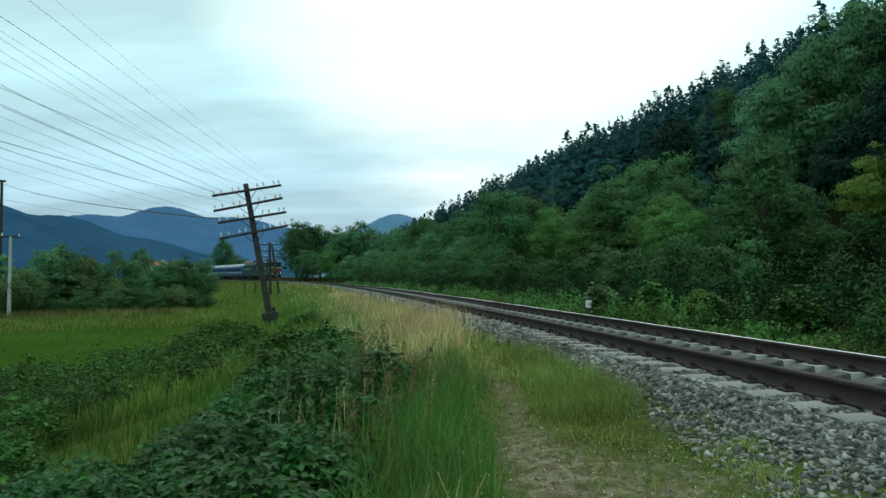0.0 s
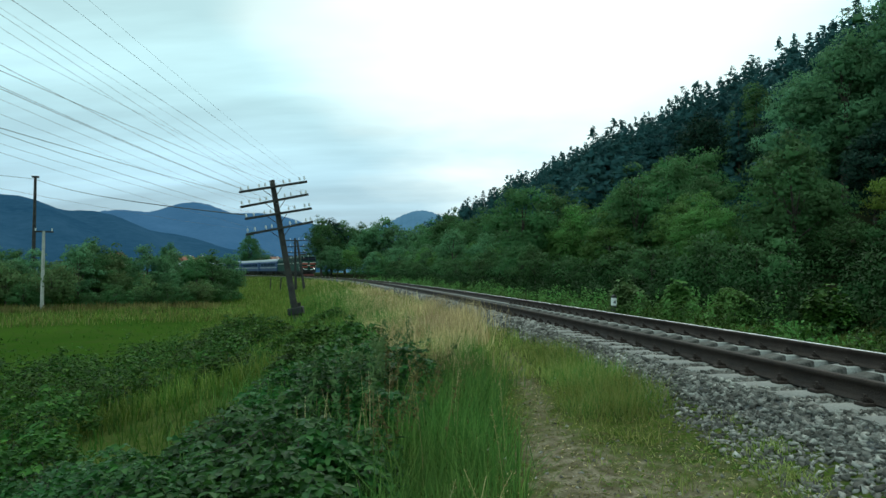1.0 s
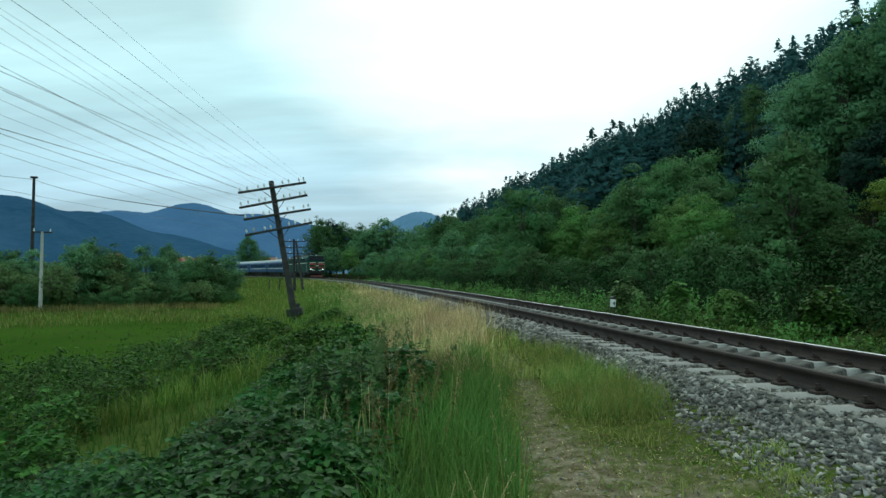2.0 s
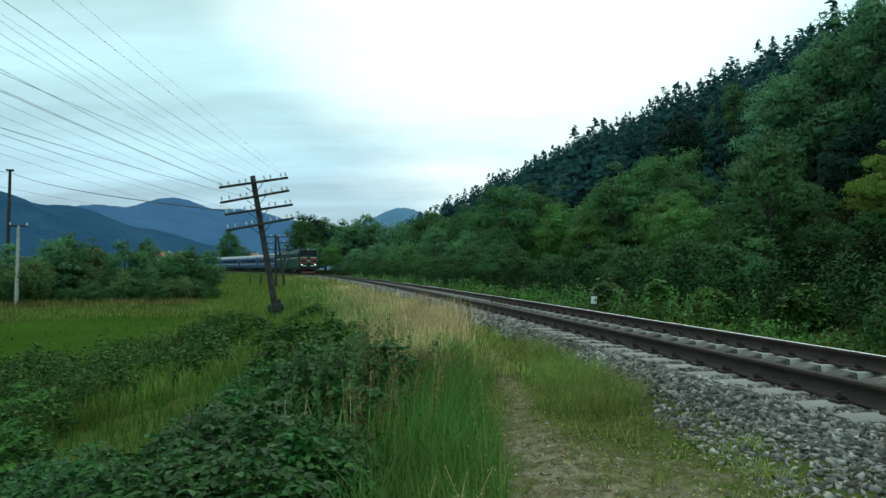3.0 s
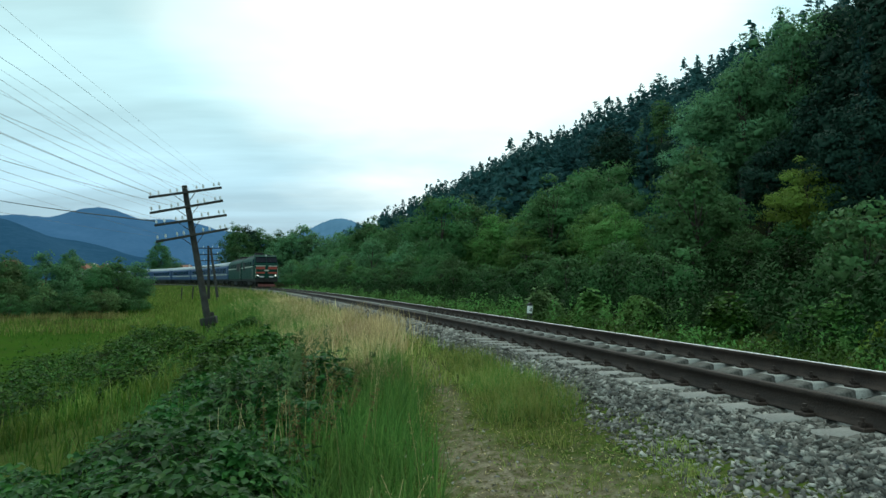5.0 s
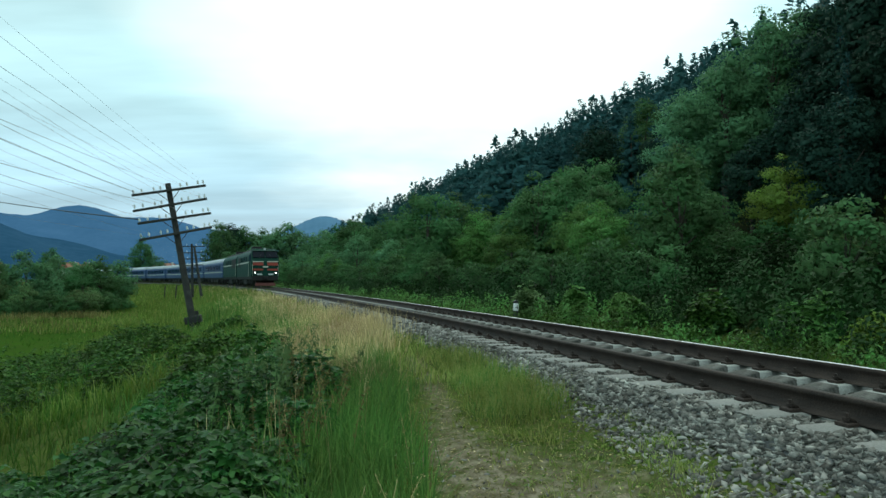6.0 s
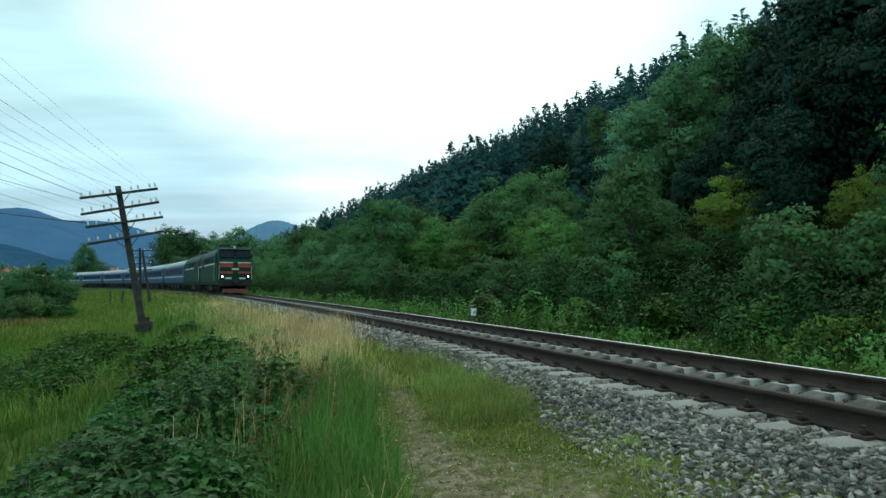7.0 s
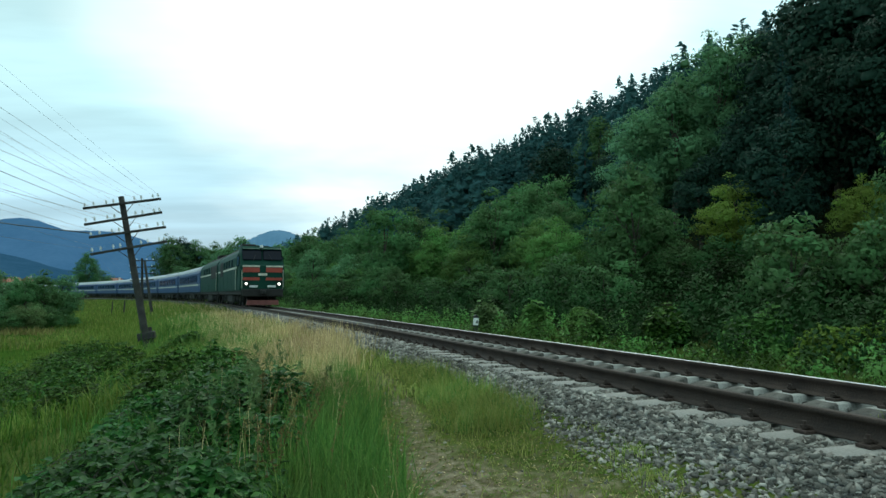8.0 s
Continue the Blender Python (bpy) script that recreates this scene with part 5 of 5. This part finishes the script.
LENS = surface("unlit_lamp_glass", (0.55, 0.58, 0.58), (0.7, 0.72, 0.72), 5, 0.2, bump=0, vary=0)

WHEELS = []


def bogie(parent, yc, axles, base, wheel_r):
    b = part("bogie", bmesh.new(), SOOT, parent)
    me = b.data
    bm = bmesh.new()
    for sx in (-1, 1):
        add_box(bm, (0.16, base + 1.1, 0.32), Matrix.Translation((sx * 1.05, yc, 0.62)), 0.03)
        for k in range(axles):
            y = yc + (k - (axles - 1) / 2) * base / max(axles - 1, 1)
            add_box(bm, (0.30, 0.42, 0.40), Matrix.Translation((sx * 1.12, y, wheel_r)), 0.04)
            add_tube(bm, (sx * 1.10, y + 0.42, 0.5), (sx * 1.10, y + 0.42, 0.9), 0.10, sides=8)
    add_box(bm, (2.1, 0.5, 0.3), Matrix.Translation((0, yc, 0.7)), 0.03)
    bmesh.ops.recalc_face_normals(bm, faces=bm.faces)
    bm.to_mesh(me)
    bm.free()
    for k in range(axles):
        y = yc + (k - (axles - 1) / 2) * base / max(axles - 1, 1)
        w = bmesh.new()
        for sx in (-1, 1):
            add_tube(w, (sx * 0.73, 0, 0), (sx * 0.86, 0, 0), wheel_r, sides=20)
            add_box(w, (0.03, wheel_r * 1.2, 0.12), Matrix.Translation((sx * 0.875, 0, 0)))
        add_tube(w, (-0.9, 0, 0), (0.9, 0, 0), 0.09, sides=8)
        wo = part("wheelset", w, SOOT, b)
        wo.location = (0, y, wheel_r)
        WHEELS.append((wo, wheel_r, y))


def loco_section(front):
    """One section of a diesel locomotive; the front is at +y, the origin on the rails at its middle."""
    L, W = 16.6, 3.08
    t = new("locomotive")
    side = [(-W / 2, 1.15), (W / 2, 1.15), (W / 2, 3.55), (W / 2 - 0.10, 3.85), (W / 2 - 0.42, 4.18), (0.45, 4.36), (-0.45, 4.36), (-W / 2 + 0.42, 4.18), (-W / 2 + 0.10, 3.85), (-W / 2, 3.55)]
    y0, y1 = -L / 2 + 0.35, (L / 2 - 2.0 if front else L / 2 - 0.35)
    part("body", prism(side, y1 - y0, Matrix.Translation((0, (y0 + y1) / 2, 0))), GREEN, t)
    part("underframe", box((2.9, L - 0.3, 0.35), Matrix.Translation((0, 0, 1.0)), 0.04), SOOT, t)
    part("fuel_tank", box((2.6, 3.4, 0.75), Matrix.Translation((0, 0, 0.6)), 0.12), SOOT, t)
    part("roof_deck", prism([(-1.1, 4.16), (1.1, 4.16), (0.75, 4.44), (-0.75, 4.44)], y1 - y0 - 0.6, Matrix.Translation((0, (y0 + y1) / 2, 0))), SOOT, t, "sooty roof")
    for y in (-4.6, -2.3, 2.2):
        part("roof_fan", tube((0, y, 4.40), (0, y, 4.56), 0.72, 0.66, 16), SOOT, t)
    part("exhaust", box((1.1, 1.6, 0.42), Matrix.Translation((0.2, 1.6, 4.58)), 0.06), SOOT, t)
    for sx in (-1, 1):
        x = sx * (W / 2 + 0.006)
        part("side_stripe", box((0.016, y1 - y0, 0.13), Matrix.Translation((x, (y0 + y1) / 2, 2.80))), CREAM, t, "cream stripe")
        part("radiator_shutter", box((0.05, 4.8 if not front else 2.0, 1.2), Matrix.Translation((x, y1 - 2.6 if not front else y0 + 3.3, 2.98)), 0.02), SOOT, t, "black radiator shutter")
        for y in ((-3.2, -0.9, 1.4, 3.4) if not front else (-2.2, -0.4, 1.4, 3.4)):
            part("side_window", box((0.03, 0.55, 0.55), Matrix.Translation((x, y, 3.22)), 0.05), WINDOW, t)
        for k in range(5):
            part("side_panel_rib", box((0.012, 0.04, 1.3), Matrix.Translation((x, y0 + 2.0 + k * (y1 - y0 - 2.6) / 4, 1.95))), GREEN, t)
        part("side_door", box((0.03, 0.7, 1.95), Matrix.Translation((x, y1 - 0.7, 2.2)), 0.03), GREEN, t)
        part("handrail", tube((x + sx * 0.06, y1 - 0.2, 1.2), (x + sx * 0.06, y1 - 0.2, 2.9), 0.02, sides=6), CREAM, t)
    if front:
        # cab: raked windscreen over a blunt nose
        prof = [(y1, 1.15), (L / 2 - 0.02, 1.15), (L / 2, 2.88), (L / 2 - 0.10, 2.98), (L / 2 - 0.62, 3.98), (L / 2 - 0.95, 4.30), (y1, 4.36)]
        bm = bmesh.new()
        rings = []
        for x, ins in ((-W / 2, 0.24), (-W / 2 + 0.2, 0.05), (0, 0), (W / 2 - 0.2, 0.05), (W / 2, 0.24)):
            edge = abs(x) > W / 2 - 0.01
            rings.append([bm.verts.new((x * (1 if z < 3.6 or not edge else 0.90), y - (ins if y > y1 + 0.2 else 0), z - (0.14 if edge and z > 4.1 else 0))) for y, z in prof])
        for a, b in zip(rings, rings[1:]):
            for i in range(len(prof)):
                j = (i + 1) % len(prof)
                bm.faces.new((a[i], b[i], b[j], a[j]))
        bm.faces.new(rings[0])
        bm.faces.new(rings[-1][::-1])
        cab = part("cab", bm, GREEN, t)
        yf = L / 2
        tilt = Matrix.Rotation(radians(28), 4, "X")
        for sx in (-1, 1):
            part("windscreen", box((1.34, 0.06, 0.86), Matrix.Translation((sx * 0.71, yf - 0.40, 3.66)) @ tilt, 0.05), WINDOW, cab, "dark windscreen pane")
            part("wiper", tube((sx * 0.68, yf - 0.08, 3.2), (sx * 0.45, yf - 0.33, 3.7), 0.014, sides=5), BLACK_PAINT, cab)
            part("cab_side_window", box((0.05, 0.85, 0.75), Matrix.Translation((sx * W / 2, y1 + 0.75, 3.25)), 0.06), WINDOW, cab)
            part("front_stripe", box((1.18, 0.03, 0.10), Matrix.Translation((sx * 0.80, yf + 0.0, 2.84))), CREAM, cab, "cream stripe")
            part("red_band", box((1.14, 0.03, 0.33), Matrix.Translation((sx * 0.79, yf + 0.005, 2.58))), RED, cab, "red band")
            part("lower_red_band", box((1.14, 0.03, 0.20), Matrix.Translation((sx * 0.79, yf + 0.005, 1.95))), RED, cab, "red band")
            part("lamp_housing", tube((sx * 1.13, yf - 0.05, 1.60), (sx * 1.13, yf + 0.06, 1.60), 0.17, 0.16, 14), SOOT, cab)
            part("headlight", tube((sx * 1.13, yf + 0.05, 1.60), (sx * 1.13, yf + 0.075, 1.60), 0.075, sides=14), LAMP, cab, "lit white headlight")
            part("buffer_lamp", box((0.58, 0.06, 0.15), Matrix.Translation((sx * 0.62, yf + 0.03, 1.42)), 0.03), LENS, cab, "pale marker lamp")
            part("handrail", tube((sx * 1.42, yf + 0.02, 1.3), (sx * 1.42, yf - 0.02, 2.6), 0.018, sides=6), CREAM, cab)
        part("number_plate", box((0.62, 0.04, 0.16), Matrix.Translation((0, yf + 0.02, 2.26)), 0.02), CREAM, cab, "pale plate")
        part("top_lamp", tube((0, yf - 0.85, 4.28), (0, yf - 0.68, 4.28), 0.12, 0.11, 14), LENS, cab, "roof searchlight")
        part("visor", box((2.7, 0.35, 0.06), Matrix.Translation((0, yf - 0.62, 4.10)) @ Matrix.Rotation(radians(-12), 4, "X"), 0.02), GREEN, cab)
        part("nose_skirt", box((2.86, 0.35, 0.55), Matrix.Translation((0, yf - 0.12, 0.98)), 0.06), SOOT, t)
        part("snow_plough", prism([(-1.12, 0.13), (1.12, 0.13), (1.05, 0.46), (-1.05, 0.46)], 0.28, Matrix.Translation((0, yf + 0.06, 0))), FADED_RED, t, "faded red track guard")
        part("coupler", box((0.34, 0.7, 0.34), Matrix.Translation((0, yf + 0.25, 1.02)), 0.06), SOOT, t)
    for yc in (-4.3, 4.3):
        bogie(t, yc, 3, 3.7, 0.525)
    return t


def coach():
    """A blue passenger coach, origin on the rails at its middle."""
    L, W = 23.9, 3.06
    t = new("passenger_coach")
    side = [(-W / 2, 1.12), (W / 2, 1.12), (W / 2, 3.35), (W / 2 - 0.08, 3.60), (-W / 2 + 0.08, 3.60), (-W / 2, 3.35)]
    part("body", prism(side, L), BLUE, t)
    arc = [(math.cos(a) * (W / 2 - 0.04), 3.58 + math.sin(a) * 0.74) for a in np.linspace(0, math.pi, 11)]
    part("roof", prism(arc, L), ROOF_GREY, t, "pale grey curved roof")
    part("underframe", box((2.7, L - 0.6, 0.32), Matrix.Translation((0, 0, 0.98)), 0.04), SOOT, t)
    for y in (-3.2, 0.2, 3.4):
        part("equipment_box", box((2.4, 2.2, 0.6), Matrix.Translation((0, y, 0.62)), 0.05), SOOT, t)
    for sx in (-1, 1):
        x = sx * (W / 2 + 0.006)
        part("side_stripe", box((0.014, L - 0.3, 0.16), Matrix.Translation((x, 0, 1.98))), CREAM, t, "pale stripe")
        for k in range(10):
            y = (k - 4.5) * 1.93
            w = part("window", box((0.05, 1.12, 0.92), Matrix.Translation((x, y, 2.72)), 0.05), BLUE, t)
            part("pane", box((0.03, 1.0, 0.8), Matrix.Translation((x + sx * 0.016, y, 2.72)), 0.05), WINDOW, w)
        for y in (-L / 2 + 0.75, L / 2 - 0.75):
            part("door", box((0.04, 0.75, 2.15), Matrix.Translation((x, y, 2.25)), 0.03), BLUE, t)
    for sy in (-1, 1):
        part("gangway", box((1.3, 0.42, 2.2), Matrix.Translation((0, sy * (L / 2 + 0.2), 2.3)), 0.05), SOOT, t)
        bogie(t, sy * 8.5, 2, 2.4, 0.475)
    return t


def build_train():
    a = tagged(loco_section(True), "dark green diesel locomotive with red bands and lit headlights", "locomotive")
    a["group"] = "train"
    b = tagged(loco_section(False), "dark green rear section of the diesel locomotive", "locomotive", "train")
    cars = [(a, 8.3, 4.3), (b, 8.3 + 16.9, 4.3)]
    back = 33.9
    c = tagged(coach(), "blue passenger coach with a pale stripe and grey roof", "railway coach", "train")
    for k in range(8):
        o = c if k == 0 else copy_thing(c, Matrix())
        cars.append((o, back + 12.25 + k * 24.5, 8.5))
    return cars


CARS = build_train()


def front_at(t):
    """Metres along the track of the locomotive's nose."""
    return 157.0 - 11.29 * t - 0.256 * t * t


def motions():
    for ob, behind, half in CARS:
        rows = []
        for k in range(17):
            t = k * 0.5
            s = front_at(t) + behind
            a, b = Vector(on_track(s - half)[:2]), Vector(on_track(s + half)[:2])
            d = a - b
            mid = (a + b) / 2
            rows.append((t, pose(mid.x, mid.y, 0, 0, 0, math.degrees(math.atan2(-d.x, d.y)))))
        walk(ob, rows)
    # the locomotive's wheels roll
    for w, r, y in WHEELS[:6]:
        rows, t = [], 0.0
        while t < 8.0 + 1e-6:
            turn = -(front_at(0) - front_at(t)) / r
            rows.append((t, Matrix.Translation((0, y, r)) @ Matrix.Rotation(turn, 4, "X")))
            t += 1 / 30
        walk(w, rows)



# ---- loose stones of the ballast ----


def stone_shapes():
    """Angular crushed-stone blanks: boxes with every corner pushed about."""
    rng = np.random.default_rng(77)
    V = np.array([(x, y, z) for x in (-1, 1) for y in (-1, 1) for z in (-1, 1)], float)
    F = np.array([(0, 1, 3), (0, 3, 2), (4, 6, 7), (4, 7, 5), (0, 4, 5), (0, 5, 1), (2, 3, 7), (2, 7, 6), (0, 2, 6), (0, 6, 4), (1, 5, 7), (1, 7, 3)])
    out = []
    for i in range(12):
        v = V * 0.72 + rng.uniform(-0.42, 0.42, V.shape)
        out.append(v * np.array([1.15, rng.uniform(0.55, 1.0), rng.uniform(0.26, 0.52)]))
    return out, F


def turned(rng, n):
    """Turns for stones that lie mostly flat."""
    a, tx, ty = rng.uniform(0, 6.283, n), rng.normal(0, 0.42, n), rng.normal(0, 0.42, n)
    ca, sa, cx, sx, cy, sy = np.cos(a), np.sin(a), np.cos(tx), np.sin(tx), np.cos(ty), np.sin(ty)
    o, i = np.zeros(n), np.ones(n)
    rz = np.stack([ca, -sa, o, sa, ca, o, o, o, i], 1).reshape(n, 3, 3)
    rx = np.stack([i, o, o, o, cx, -sx, o, sx, cx], 1).reshape(n, 3, 3)
    ry = np.stack([cy, o, sy, o, i, o, -sy, o, cy], 1).reshape(n, 3, 3)
    return rx @ ry @ rz


def stone_places(rng, n, s0, s1, u0, u1, power):
    s = s0 + (s1 - s0) * rng.uniform(0, 1, n) ** power
    u = rng.uniform(u0, u1, n)
    k = np.mod(s + 6.0 + 0.2715, 0.543) - 0.2715
    free = ~((np.abs(u) < 1.33) & (np.abs(k) < 0.135)) & (np.abs(np.abs(u) - 0.797) > 0.11)
    s, u = s[free], u[free]
    y = np.interp(s, _s, _ys)
    sl = line_x(y + 0.5) - line_x(y - 0.5)
    c = 1 / np.sqrt(1 + sl**2)
    bu, bz = zip(*BED)
    return np.stack([line_x(y) + u * c, y - u * c * sl, np.interp(u, bu, bz)], 1)


def ballast_stones():
    rng = np.random.default_rng(78)
    shapes, F = stone_shapes()
    groups = [
        ("ballast_stones", STONES, "grey crushed stones", [(stone_places(rng, 32000, 1.0, 15, -2.0, -0.9, 1.5), 0.0255), (stone_places(rng, 2500, 1.5, 20, 0.9, 2.0, 1.2), 0.04), (stone_places(rng, 8000, 13, 48, -1.8, -0.9, 1.4), 0.043), (stone_places(rng, 5000, 1.2, 14, -2.1, -1.7, 1.2), 0.024), (stone_places(rng, 6000, -9, 1.2, -2.0, 2.0, 1.0), 0.045), (stone_places(rng, 15000, -2.0, 8.5, -2.65, -1.6, 1.0), 0.0235), (stone_places(rng, 2600, 0.8, 12, -3.9, -2.0, 1.2), 0.016)]),
        ("stained_ballast_stones", OILY_STONES, "dark oil-stained stones between the rails", [(stone_places(rng, 8000, 1.5, 20, -0.9, 0.9, 1.3), 0.033)]),
    ]
    for name, mat, label, sets in groups:
        Vs = []
        for P, size in sets:
            n = len(P)
            if size == 0.016:
                P = P[(np.abs(P[:, 0] - path_x(P[:, 1])) < 0.4) | (P[:, 1] < 6.4)]
                n = len(P)
                P[:, 2] = land(P[:, 0], P[:, 1]) - 0.008
            if size == 0.0235:
                P = P[across(P[:, 0], P[:, 1]) > stone_edge(P[:, 0], P[:, 1]) + rng.normal(-0.03, 0.09, n)]
                n = len(P)
                P[:, 2] = np.maximum(P[:, 2], land(P[:, 0], P[:, 1]))
            r = size * rng.uniform(0.6, 1.5, n)
            P[:, 2] += r * rng.uniform(-0.7, 0.3, n)
            S = np.array(shapes)[rng.integers(0, len(shapes), n)] * r[:, None, None]
            Vs.append(np.einsum("nij,nkj->nki", turned(rng, n), S) + P[:, None, :])
        V = np.concatenate(Vs)
        n, k = V.shape[:2]
        faces = (np.arange(n)[:, None, None] * k + F[None]).reshape(-1, 3)
        tagged(part(name, mesh_from(name, V.reshape(-1, 3), faces, mat), None, BALLAST_OB), label, kind="stuff")
    # the nearest larger stones, one by one
    meshes = [mesh_from("stone", s, F, STONES) for s in shapes]
    P = stone_places(rng, 420, 2.6, 8.5, -1.9, -1.3, 1.0)[:290]
    for i, p in enumerate(P):
        st = part("stone", meshes[i % len(meshes)], None, BALLAST_OB)
        r = rng.uniform(0.026, 0.044)
        st.matrix_basis = Matrix.LocRotScale(Vector(p) + Vector((0, 0, r * 0.1)), Euler((rng.normal(0, 0.4), rng.normal(0, 0.4), rng.uniform(0, 6.28))), Vector((r, r, r)))


ballast_stones()
motions()
